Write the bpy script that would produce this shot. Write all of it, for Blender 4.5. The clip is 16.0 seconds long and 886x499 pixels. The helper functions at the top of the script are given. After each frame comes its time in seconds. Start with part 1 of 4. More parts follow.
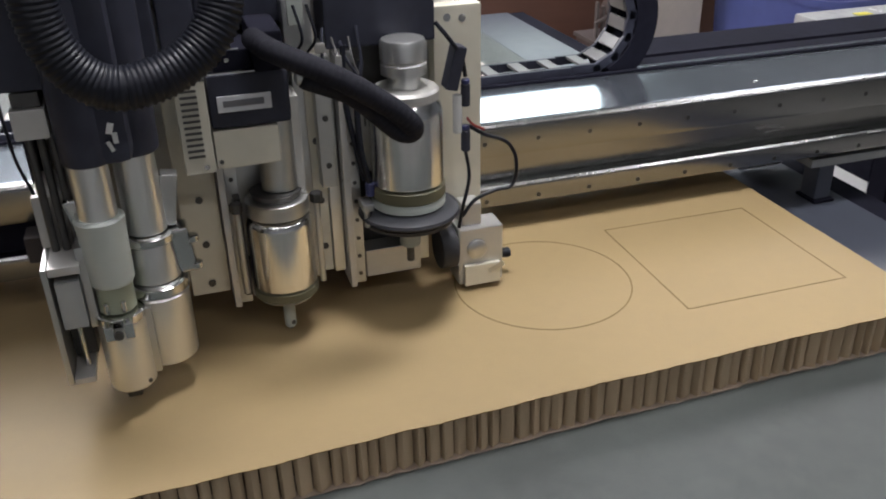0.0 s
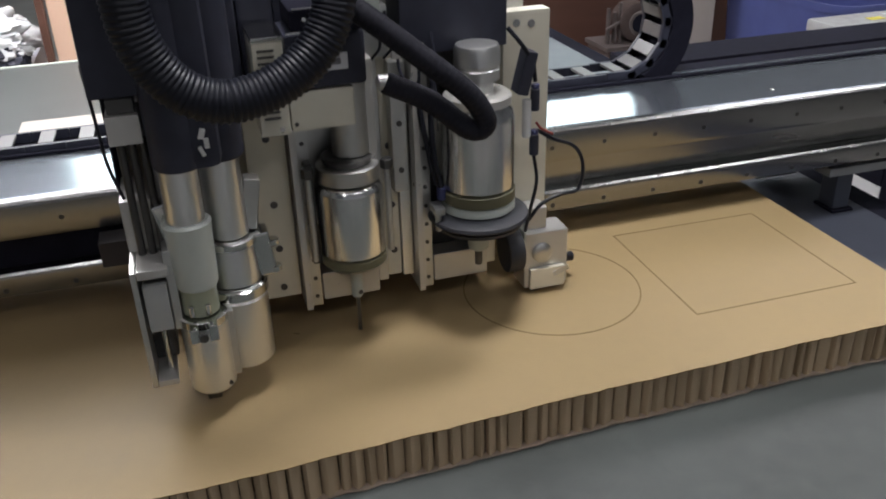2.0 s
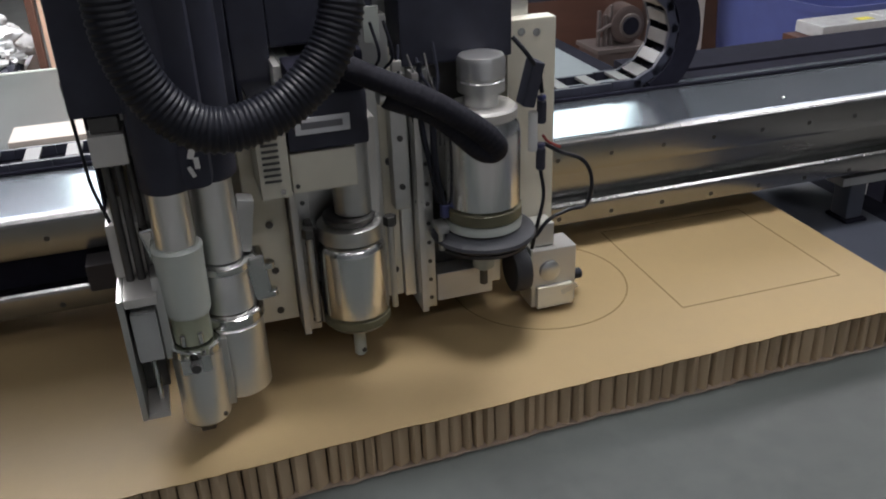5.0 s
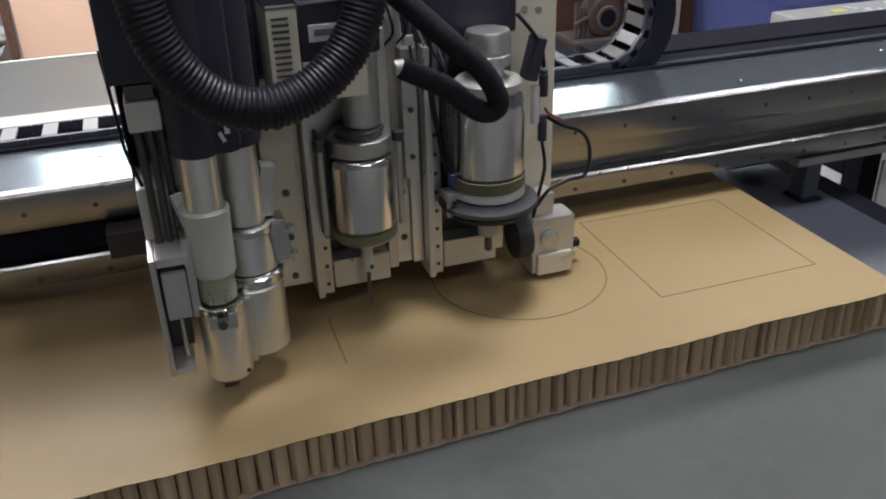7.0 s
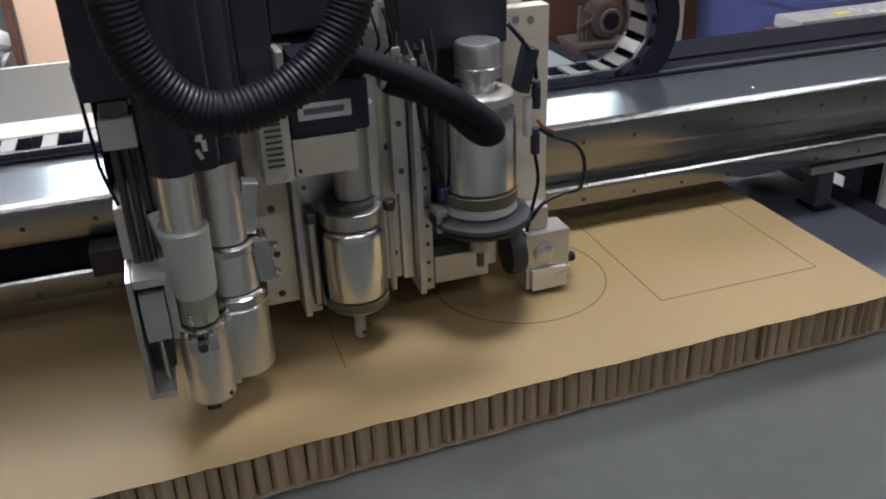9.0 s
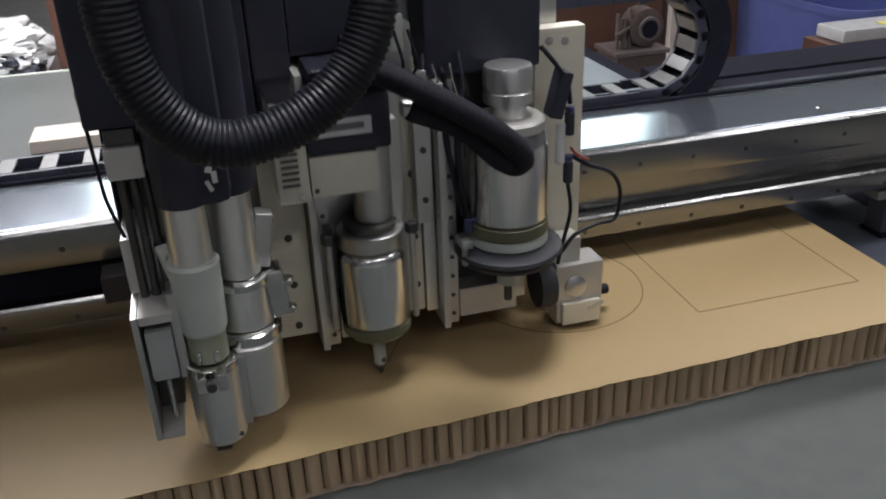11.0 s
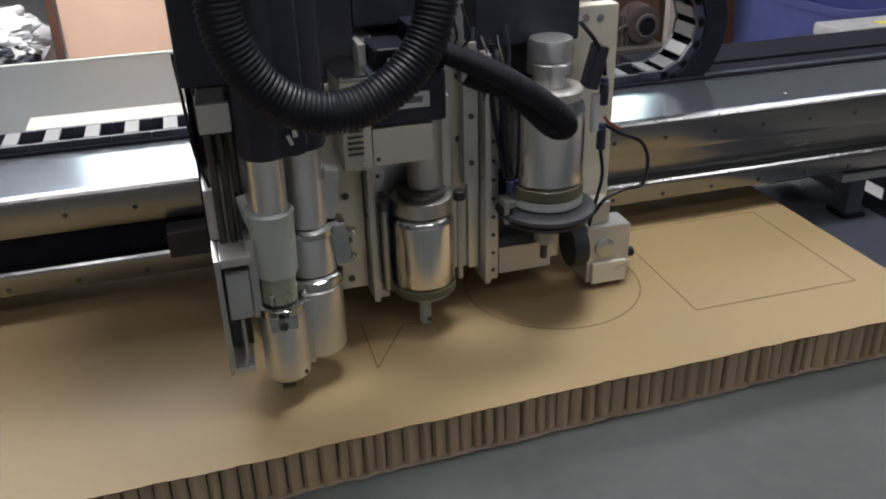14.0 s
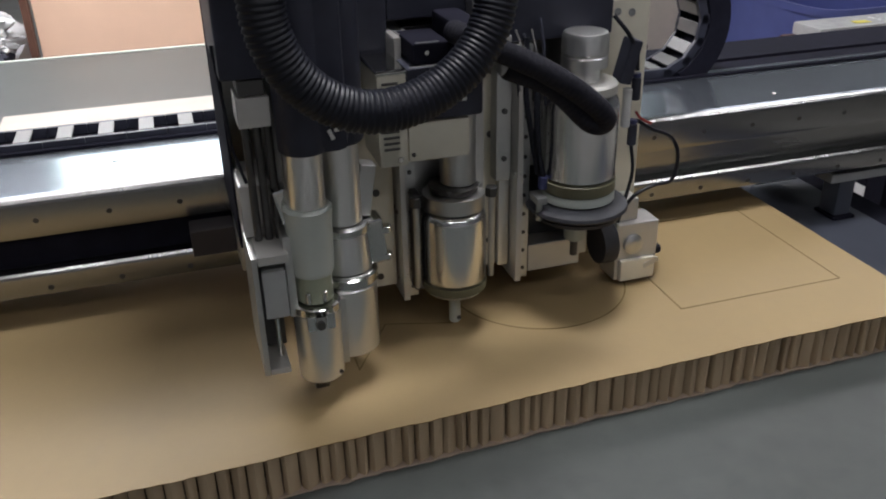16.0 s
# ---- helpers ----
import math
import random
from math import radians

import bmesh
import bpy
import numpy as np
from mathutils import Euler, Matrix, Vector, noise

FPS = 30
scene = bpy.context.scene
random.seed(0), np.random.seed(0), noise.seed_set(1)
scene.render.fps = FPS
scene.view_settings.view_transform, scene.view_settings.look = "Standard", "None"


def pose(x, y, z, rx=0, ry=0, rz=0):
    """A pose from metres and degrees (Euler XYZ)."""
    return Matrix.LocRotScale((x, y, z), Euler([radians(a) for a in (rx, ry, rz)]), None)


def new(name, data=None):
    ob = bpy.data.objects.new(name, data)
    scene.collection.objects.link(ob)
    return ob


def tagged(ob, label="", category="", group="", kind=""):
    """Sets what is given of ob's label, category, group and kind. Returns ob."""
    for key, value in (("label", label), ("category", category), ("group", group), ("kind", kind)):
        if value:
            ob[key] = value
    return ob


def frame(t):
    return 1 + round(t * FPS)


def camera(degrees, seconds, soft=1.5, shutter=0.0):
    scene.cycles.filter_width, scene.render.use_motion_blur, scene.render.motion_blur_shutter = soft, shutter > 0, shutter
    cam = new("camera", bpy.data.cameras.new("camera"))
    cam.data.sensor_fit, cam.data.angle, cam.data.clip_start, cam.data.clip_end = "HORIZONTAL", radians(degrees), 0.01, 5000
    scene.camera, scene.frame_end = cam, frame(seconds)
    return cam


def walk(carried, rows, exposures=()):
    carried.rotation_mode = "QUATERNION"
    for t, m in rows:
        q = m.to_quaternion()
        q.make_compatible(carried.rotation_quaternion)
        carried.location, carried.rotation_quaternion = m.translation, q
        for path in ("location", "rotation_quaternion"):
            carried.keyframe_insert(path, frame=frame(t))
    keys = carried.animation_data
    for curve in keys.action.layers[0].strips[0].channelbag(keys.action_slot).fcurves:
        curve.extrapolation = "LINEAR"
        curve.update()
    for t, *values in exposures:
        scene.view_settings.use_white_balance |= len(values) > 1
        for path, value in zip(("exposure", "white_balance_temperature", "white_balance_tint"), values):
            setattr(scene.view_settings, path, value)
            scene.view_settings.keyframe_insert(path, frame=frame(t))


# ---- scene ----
# eye and turn of the camera: seconds, x, y, z, yaw, pitch, roll
cam = camera(54.24, 16.0, soft=2.0, shutter=0.4)
EYES = [
    (0, -0.608, -0.840, 1.472, -17.53, -27.63, -1.11),
    (0.5, -0.608, -0.842, 1.472, -17.08, -27.62, -1.44),
    (1, -0.603, -0.841, 1.473, -16.54, -27.63, -1.75),
    (1.5, -0.602, -0.845, 1.472, -16.54, -27.47, -1.71),
    (2, -0.603, -0.848, 1.474, -16.51, -27.16, -1.72),
    (2.5, -0.602, -0.853, 1.469, -16.59, -27.01, -1.79),
    (3, -0.598, -0.853, 1.470, -17.03, -27.11, -1.75),
    (3.5, -0.598, -0.856, 1.472, -17.13, -26.86, -1.92),
    (4, -0.596, -0.860, 1.470, -16.75, -26.76, -2.19),
    (6.5, -0.597, -0.870, 1.464, -17.21, -26.76, -2.04),
    (7, -0.598, -0.865, 1.463, -18.39, -27.27, -1.69),
    (7.5, -0.594, -0.866, 1.462, -18.55, -27.23, -1.89),
    (8, -0.591, -0.862, 1.462, -18.09, -27.28, -2.13),
    (8.5, -0.592, -0.867, 1.465, -17.53, -27.13, -2.32),
    (9, -0.589, -0.868, 1.463, -17.94, -27.01, -2.09),
    (11.5, -0.596, -0.866, 1.466, -15.17, -26.51, -2.16),
    (12, -0.598, -0.864, 1.466, -15.46, -26.56, -1.79),
    (12.5, -0.596, -0.869, 1.468, -15.92, -26.51, -1.76),
    (13, -0.598, -0.868, 1.464, -16.05, -26.61, -1.43),
    (13.5, -0.599, -0.867, 1.466, -16.04, -26.69, -1.53),
    (14, -0.599, -0.864, 1.466, -15.98, -26.90, -1.47),
    (14.5, -0.602, -0.860, 1.462, -16.06, -27.05, -1.49),
    (15, -0.600, -0.853, 1.460, -16.60, -27.01, -1.57),
    (15.5, -0.597, -0.850, 1.459, -17.40, -26.94, -1.33),
    (16, -0.596, -0.848, 1.456, -17.38, -26.90, -1.08),
]
walk(cam, [(t, pose(x, y, z, 0, 0, yaw) @ pose(0, 0, 0, 90 + pitch) @ pose(0, 0, 0, 0, 0, roll))
           for t, x, y, z, yaw, pitch, roll in EYES],
     exposures=[(0.0, 0.38), (0.5, 0.52), (1.0, 0.51), (1.5, 0.24), (2.0, 0.16), (3.0, 0.12), (6.5, 0.19), (7.5, 0.14), (9.0, 0.13), (11.5, 0.17), (12.5, 0.12), (16.0, 0.07)])

# ---- light ----
world = bpy.data.worlds.new("world")
scene.world = world
world.use_nodes = True
world.node_tree.nodes["Background"].inputs["Color"].default_value = (0.75, 0.85, 1.0, 1)
world.node_tree.nodes["Background"].inputs["Strength"].default_value = 0.05
LAMP_COLOUR = (1.0, 0.985, 1.03)
# unseen lamps, hung to match shadows and fill: x, y, watts, length, width, height
ADDED_LIGHTS = [(-0.16, 0.08, 30, 0.44, 0.44, 2.8), (-1.0, -0.7, 3, 0.6, 0.15, 3.6), (2.0, -0.7, 10, 0.8, 0.2, 3.6),
              # the 52 W one is only there to brighten the rear belt and carton
              (-2.3, 2.3, 16, 1.4, 1.4, 3.6), (-0.9, 2.5, 52, 1.2, 1.3, 2.5), (3.2, 2.8, 28, 1.4, 1.6, 3.6),
              (-1.9, -2.6, 5, 1.4, 0.2, 3.6), (0.5, -2.6, 12, 1.4, 0.2, 3.6)]
CEIL_Z = 4.9


# ---- materials ----
def nodes_of(name):
    m = bpy.data.materials.new(name)
    m.use_nodes = True
    return m, m.node_tree.nodes, m.node_tree.links, m.node_tree.nodes["Principled BSDF"]


def surface(name, colour, rough=0.5, metal=0.0, vary=0.12, scale=40.0, bump=0.0, bump_scale=300.0, dirt=0.0,
            stretch=(1, 1, 1), rough_vary=0.12, island=0.0, spec=0.5):
    """A worn surface: two scales of tone, uneven gloss and fine relief, in metres."""
    m, n, l, b = nodes_of(name)
    co = n.new("ShaderNodeTexCoord")
    mp = n.new("ShaderNodeMapping")
    mp.inputs["Scale"].default_value = stretch
    l.new(co.outputs["Object"], mp.inputs["Vector"])
    big = n.new("ShaderNodeTexNoise")
    big.inputs["Scale"].default_value, big.inputs["Detail"].default_value = scale * 0.12, 4
    fine = n.new("ShaderNodeTexNoise")
    fine.inputs["Scale"].default_value, fine.inputs["Detail"].default_value = scale, 6
    for x in (big, fine):
        l.new(mp.outputs["Vector"], x.inputs["Vector"])
    mix = n.new("ShaderNodeMix")
    mix.data_type = "FLOAT"
    mix.inputs["Factor"].default_value = 0.45
    l.new(big.outputs["Fac"], mix.inputs["A"])
    l.new(fine.outputs["Fac"], mix.inputs["B"])
    ramp = n.new("ShaderNodeValToRGB")
    ramp.color_ramp.elements[0].position, ramp.color_ramp.elements[1].position = 0.32, 0.68
    dark = tuple(max(0.0, c * (1 - vary)) for c in colour)
    light = tuple(min(1.0, c * (1 + vary)) for c in colour)
    ramp.color_ramp.elements[0].color, ramp.color_ramp.elements[1].color = (*dark, 1), (*light, 1)
    l.new(mix.outputs["Result"], ramp.inputs["Fac"])
    out = ramp.outputs["Color"]
    if dirt:
        spots = n.new("ShaderNodeTexNoise")
        spots.inputs["Scale"].default_value, spots.inputs["Detail"].default_value = scale * 0.5, 8
        l.new(mp.outputs["Vector"], spots.inputs["Vector"])
        edge = n.new("ShaderNodeValToRGB")
        edge.color_ramp.elements[0].position, edge.color_ramp.elements[1].position = 0.56, 0.72
        edge.color_ramp.elements[1].color = (dirt, dirt, dirt, 1)
        l.new(spots.outputs["Fac"], edge.inputs["Fac"])
        over = n.new("ShaderNodeMix")
        over.data_type = "RGBA"
        l.new(edge.outputs["Color"], over.inputs["Factor"])
        l.new(out, over.inputs["A"])
        over.inputs["B"].default_value = (*[c * 0.45 for c in colour], 1)
        out = over.outputs["Result"]
    if island:
        info = n.new("ShaderNodeObjectInfo")
        tone = n.new("ShaderNodeHueSaturation")
        rng = n.new("ShaderNodeMapRange")
        rng.inputs["To Min"].default_value, rng.inputs["To Max"].default_value = 1 - island, 1 + island
        l.new(info.outputs["Random"], rng.inputs["Value"])
        l.new(rng.outputs["Result"], tone.inputs["Value"])
        l.new(out, tone.inputs["Color"])
        out = tone.outputs["Color"]
    l.new(out, b.inputs["Base Color"])
    gloss = n.new("ShaderNodeMapRange")
    gloss.inputs["To Min"].default_value = max(0.02, rough - rough_vary)
    gloss.inputs["To Max"].default_value = min(1.0, rough + rough_vary)
    l.new(mix.outputs["Result"], gloss.inputs["Value"])
    l.new(gloss.outputs["Result"], b.inputs["Roughness"])
    b.inputs["Metallic"].default_value = metal
    b.inputs["Specular IOR Level"].default_value = spec
    if bump:
        grain = n.new("ShaderNodeTexNoise")
        grain.inputs["Scale"].default_value, grain.inputs["Detail"].default_value = bump_scale, 5
        l.new(mp.outputs["Vector"], grain.inputs["Vector"])
        bp = n.new("ShaderNodeBump")
        bp.inputs["Strength"].default_value, bp.inputs["Distance"].default_value = bump, 0.002
        l.new(grain.outputs["Fac"], bp.inputs["Height"])
        l.new(bp.outputs["Normal"], b.inputs["Normal"])
    return m


def glowing(name, colour, strength):
    m, n, l, b = nodes_of(name)
    b.inputs["Base Color"].default_value = (0.8, 0.8, 0.8, 1)
    b.inputs["Emission Color"].default_value = (*colour, 1)
    b.inputs["Emission Strength"].default_value = strength
    return m


KRAFT = surface("kraft_liner", (0.292, 0.209, 0.100), 0.62, vary=0.05, scale=60, bump=0.12, bump_scale=500)
FLUTE = surface("kraft_core", (0.43, 0.325, 0.205), 0.8, vary=0.10, scale=90, bump=0.05, bump_scale=350, stretch=(1, 1, 0.15), island=0.10)
# kraft core coloured dark: the shade between the flutes is put into it
CORE_SHADE = surface("core_shade", (0.12, 0.085, 0.055), 0.9, vary=0.2, scale=60)
EDGE_PAPER = surface("grey_kraft_edge", (0.30, 0.235, 0.18), 0.8, vary=0.15, scale=90)
CUT = surface("cut_line", (0.16, 0.11, 0.04), 0.9, vary=0.2, scale=200)
FELT = surface("grey_felt", (0.058, 0.065, 0.061), 0.42, vary=0.26, scale=38, bump=0.3, bump_scale=900, dirt=0.35, spec=0.5)
RAIL_STEEL = surface("guide_rail_steel", (0.31, 0.31, 0.305), 0.22, 1.0, vary=0.08, scale=40, stretch=(0.1, 1, 1), dirt=0.25)
CHROME = surface("bright_steel", (0.62, 0.62, 0.60), 0.14, 1.0, vary=0.05, scale=50, rough_vary=0.05, dirt=0.2)
BRUSHED = surface("brushed_aluminium", (0.76, 0.76, 0.74), 0.32, 0.95, vary=0.06, scale=60, stretch=(1, 1, 0.06), bump=0.05, bump_scale=500, rough_vary=0.07)
SATIN = surface("satin_aluminium", (0.56, 0.56, 0.54), 0.38, 1.0, vary=0.08, scale=70, bump=0.06, rough_vary=0.08)
RAIL = surface("rail_steel", (0.32, 0.318, 0.31), 0.24, 1.0, vary=0.08, scale=40, stretch=(0.1, 1, 1), dirt=0.3)
COVER = surface("beam_cover", (0.36, 0.40, 0.45), 0.165, 0.9, vary=0.06, scale=30, rough_vary=0.04, dirt=0.12)
CREAM = surface("cream_anodised_plate", (0.66, 0.63, 0.52), 0.38, 0.15, vary=0.06, scale=50, bump=0.05, dirt=0.15)
WHITE_METAL = surface("pale_painted_metal", (0.52, 0.51, 0.48), 0.30, 0.5, vary=0.05, scale=60, dirt=0.1)
GREY_METAL = surface("grey_painted_metal", (0.33, 0.34, 0.33), 0.5, 0.1, vary=0.1, scale=40, dirt=0.2, bump=0.05)
BLACK = surface("black_plastic", (0.030, 0.032, 0.047), 0.45, vary=0.3, scale=40, bump=0.05, spec=0.3)
RUBBER = surface("black_rubber_hose", (0.010, 0.011, 0.016), 0.42, vary=0.25, scale=80, spec=0.25)
FABRIC = surface("black_braided_sleeve", (0.011, 0.011, 0.016), 0.7, vary=0.4, scale=300, bump=0.5, bump_scale=900, spec=0.2)
OLIVE = surface("olive_polymer_ring", (0.11, 0.105, 0.062), 0.45, vary=0.12, scale=60)
GREY_RUBBER = surface("dark_grey_brush_seal", (0.022, 0.023, 0.028), 0.55, vary=0.2, scale=60, bump=0.1)
POLY = surface("translucent_white_polymer", (0.42, 0.45, 0.41), 0.38, vary=0.05, scale=60)
DARK_STEEL = surface("dark_steel", (0.09, 0.088, 0.085), 0.4, 0.8, vary=0.2, scale=60)
BLUE_PART = surface("blue_plastic_fitting", (0.03, 0.035, 0.10), 0.35, vary=0.1, scale=60)
RED_WIRE = surface("red_wire", (0.2, 0.025, 0.02), 0.4, vary=0.1, scale=60)
PAPER = surface("printed_label", (0.55, 0.56, 0.57), 0.5, vary=0.05, scale=60)
INK = surface("label_ink", (0.12, 0.12, 0.13), 0.6, vary=0.1, scale=60)
CONCRETE = surface("workshop_concrete", (0.30, 0.29, 0.27), 0.6, vary=0.15, scale=6, bump=0.1, bump_scale=80, dirt=0.3)
CEILING = surface("ceiling_paint", (0.5, 0.51, 0.54), 0.8, vary=0.1, scale=5)
WALL = surface("painted_wall", (0.42, 0.43, 0.46), 0.7, vary=0.06, scale=5, bump=0.05, bump_scale=60)
PINK_WALL = surface("peach_carton", (0.80, 0.54, 0.39), 0.7, vary=0.05, scale=10, bump=0.1, bump_scale=120)
BLUE_BIN = surface("blue_polythene", (0.085, 0.105, 0.29), 0.38, vary=0.12, scale=12, bump=0.05)
BROWN = surface("brown_timber", (0.10, 0.045, 0.03), 0.55, vary=0.25, scale=20, stretch=(0.2, 1, 1), bump=0.15)
WRAP = surface("clear_wrapped_paper", (0.52, 0.53, 0.53), 0.25, vary=0.15, scale=30, bump=0.4, bump_scale=60)
YELLOW = surface("yellow_print", (0.65, 0.58, 0.05), 0.5, vary=0.1, scale=40)
DULL_BLACK = surface("black_powder_coat", (0.013, 0.013, 0.020), 0.8, vary=0.3, scale=40, bump=0.05, spec=0.04)
BAR_GREY = surface("pale_grey_plastic", (0.125, 0.122, 0.12), 0.45, vary=0.1, scale=60)
POLISH = surface("polished_aluminium", (0.80, 0.80, 0.785), 0.21, 1.0, vary=0.14, scale=160, stretch=(1, 1, 0.02), rough_vary=0.08, dirt=0.1)
NAVY = surface("dark_painted_steel", (0.055, 0.061, 0.078), 0.35, vary=0.2, scale=25, dirt=0.2, bump=0.05)
OFFCUT = surface("pale_board", (0.46, 0.41, 0.36), 0.7, vary=0.06, scale=30)
NECK = surface("cloudy_green_polymer", (0.27, 0.29, 0.21), 0.3, vary=0.1, scale=60)
GREY_BROWN = surface("dusty_metal", (0.12, 0.10, 0.095), 0.5, 0.3, vary=0.2, scale=40, dirt=0.3)
GLINT_STRIP = surface("glint_strip_metal", (0.30, 0.30, 0.29), 0.27, 1.0, vary=0.1, scale=30, rough_vary=0.14, dirt=0.6, bump=0.6, bump_scale=22)
CARD = surface("white_card", (0.78, 0.78, 0.77), 0.6, vary=0.05, scale=20)
IVORY = surface("ivory_painted_cover", (0.54, 0.52, 0.43), 0.4, vary=0.05, scale=60, dirt=0.1)
RUNNER = surface("dark_runner", (0.035, 0.03, 0.032), 0.6, vary=0.2, scale=40)
HUB = surface("dull_brown_plate", (0.085, 0.062, 0.056), 0.5, 0.3, vary=0.2, scale=40)
LIGHT_ON = glowing("added_diffuser", LAMP_COLOUR, 6.0)
SKY_GLOW = glowing("daylight", (0.86, 1.0, 1.0), 4.5)

# ---- mesh helpers ----
BASES = {}


def thing(name, base, label, category, group="", kind=""):
    ob = new(name)
    ob.location = base
    BASES[ob.name] = Vector(base)
    return tagged(ob, label, category, group, kind)


def base_of(ob):
    while ob.parent is not None:
        ob = ob.parent
    return BASES.get(ob.name, Vector())


def shade(me, angle=38):
    for poly in me.polygons:
        poly.use_smooth = True
    bm = bmesh.new()
    bm.from_mesh(me)
    for e in bm.edges:
        e.smooth = len(e.link_faces) == 2 and e.calc_face_angle(0.0) < radians(angle)
    bm.to_mesh(me)
    bm.free()


def part(name, bm, material, parent, label="", kind=""):
    """One mesh object under a thing or part; its geometry is given in the world as it stands at the start."""
    me = bpy.data.meshes.new(name)
    bmesh.ops.translate(bm, verts=bm.verts, vec=-base_of(parent) if parent else Vector())
    bmesh.ops.recalc_face_normals(bm, faces=bm.faces)
    bm.to_mesh(me)
    bm.free()
    shade(me)
    me.materials.append(material)
    ob = new(name, me)
    ob.parent = parent
    flat = ob.modifiers.new("even_shading", "WEIGHTED_NORMAL")
    flat.keep_sharp = True
    return tagged(ob, label, kind=kind)


def box(x0, x1, y0, y1, z0, z1, bevel=0.0015, bm=None, turn=None):
    own = bmesh.new()
    bmesh.ops.create_cube(own, size=1.0)
    bmesh.ops.scale(own, verts=own.verts, vec=(x1 - x0, y1 - y0, z1 - z0))
    if bevel:
        bmesh.ops.bevel(own, geom=own.edges[:], offset=bevel, segments=2, affect="EDGES", profile=0.6)
    if turn is not None:
        bmesh.ops.transform(own, matrix=turn, verts=own.verts)
    bmesh.ops.translate(own, verts=own.verts, vec=((x0 + x1) / 2, (y0 + y1) / 2, (z0 + z1) / 2))
    return joined(own, bm)


def joined(own, bm):
    if bm is None:
        return own
    me = bpy.data.meshes.new("scratch")
    own.to_mesh(me)
    own.free()
    bm.from_mesh(me)
    bpy.data.meshes.remove(me)
    return bm


def lathe(cx, cy, profile, seg=40, bm=None, axis="Z", cz=0.0):
    """A turned piece: profile of (radius, height) from bottom to top, closed at both ends."""
    own = bmesh.new()
    rings = []
    for r, z in profile:
        rings.append([own.verts.new((r * math.cos(2 * math.pi * i / seg), r * math.sin(2 * math.pi * i / seg), z)) for i in range(seg)])
    for a, b in zip(rings, rings[1:]):
        for i in range(seg):
            own.faces.new((a[i], a[(i + 1) % seg], b[(i + 1) % seg], b[i]))
    own.faces.new(rings[0][::-1])
    own.faces.new(rings[-1])
    if axis == "X":
        bmesh.ops.transform(own, matrix=Matrix.Rotation(radians(90), 4, "Y"), verts=own.verts)
    elif axis == "Y":
        bmesh.ops.transform(own, matrix=Matrix.Rotation(radians(-90), 4, "X"), verts=own.verts)
    bmesh.ops.translate(own, verts=own.verts, vec=(cx, cy, cz))
    return joined(own, bm)


def rod(cx, cy, z0, z1, r, b=0.001, seg=32, bm=None):
    return lathe(cx, cy, [(r - b, z0), (r, z0 + b), (r, z1 - b), (r - b, z1)], seg, bm)


def smooth_path(points, steps):
    """A curve through the points, evenly sampled."""
    p = [Vector(q) for q in points]
    p = [2 * p[0] - p[1]] + p + [2 * p[-1] - p[-2]]
    out = []
    for k in range(1, len(p) - 2):
        for i in range(24):
            t = i / 24
            a, b, c, d = p[k - 1], p[k], p[k + 1], p[k + 2]
            out.append(0.5 * (2 * b + (c - a) * t + (2 * a - 5 * b + 4 * c - d) * t * t + (3 * b - a - 3 * c + d) * t ** 3))
    out.append(p[-2])
    length = [0.0]
    for a, b in zip(out, out[1:]):
        length.append(length[-1] + (b - a).length)
    res, j = [], 0
    for i in range(steps + 1):
        s = length[-1] * i / steps
        while j < len(out) - 2 and length[j + 1] < s:
            j += 1
        u = (s - length[j]) / max(1e-9, length[j + 1] - length[j])
        res.append(out[j].lerp(out[j + 1], min(1, u)))
    return res, length[-1]


def tube(points, radius, steps=40, seg=12, bm=None):
    """A round tube along a curve; radius: a number, or a function of 0..1 and the length."""
    path, length = smooth_path(points, steps)
    own = bmesh.new()
    up = Vector((0.13, -1, 0.21)).normalized()
    rings = []
    for i, c in enumerate(path):
        t = (path[min(i + 1, steps)] - path[max(i - 1, 0)]).normalized()
        u = (up - t * up.dot(t)).normalized()
        up = u
        v = t.cross(u)
        r = radius(i / steps, length) if callable(radius) else radius
        rings.append([own.verts.new(c + r * (math.cos(2 * math.pi * k / seg) * u + math.sin(2 * math.pi * k / seg) * v)) for k in range(seg)])
    for a, b in zip(rings, rings[1:]):
        for k in range(seg):
            own.faces.new((a[k], a[(k + 1) % seg], b[(k + 1) % seg], b[k]))
    own.faces.new(rings[0][::-1])
    own.faces.new(rings[-1])
    return joined(own, bm)


# ---- the hall ----
TABLE_Z, BOARD_Z = 0.803, 0.86


def plain(name, bm, material, label, category, kind="structure"):
    ob = part(name, bm, material, None)
    return tagged(ob, label, category, kind=kind)


plain("floor", box(-7, 10.5, -5, 9, -0.1, 0.0, 0), CONCRETE, "worn grey concrete workshop floor", "floor")
plain("ceiling", box(-7, 10.5, -5, 9, CEIL_Z, CEIL_Z + 0.1, 0), CEILING, "grey painted workshop ceiling", "ceiling")
plain("wall_south", box(-7, 10.5, -5.15, -5, 0, CEIL_Z, 0), WALL, "grey painted front wall of the workshop", "wall")
plain("wall_west", box(-7.15, -7, -5, 9, 0, CEIL_Z, 0), WALL, "grey painted side wall of the workshop", "wall")
plain("wall_east", box(10.5, 10.65, -5, 9, 0, CEIL_Z, 0), WALL, "grey painted side wall of the workshop", "wall")
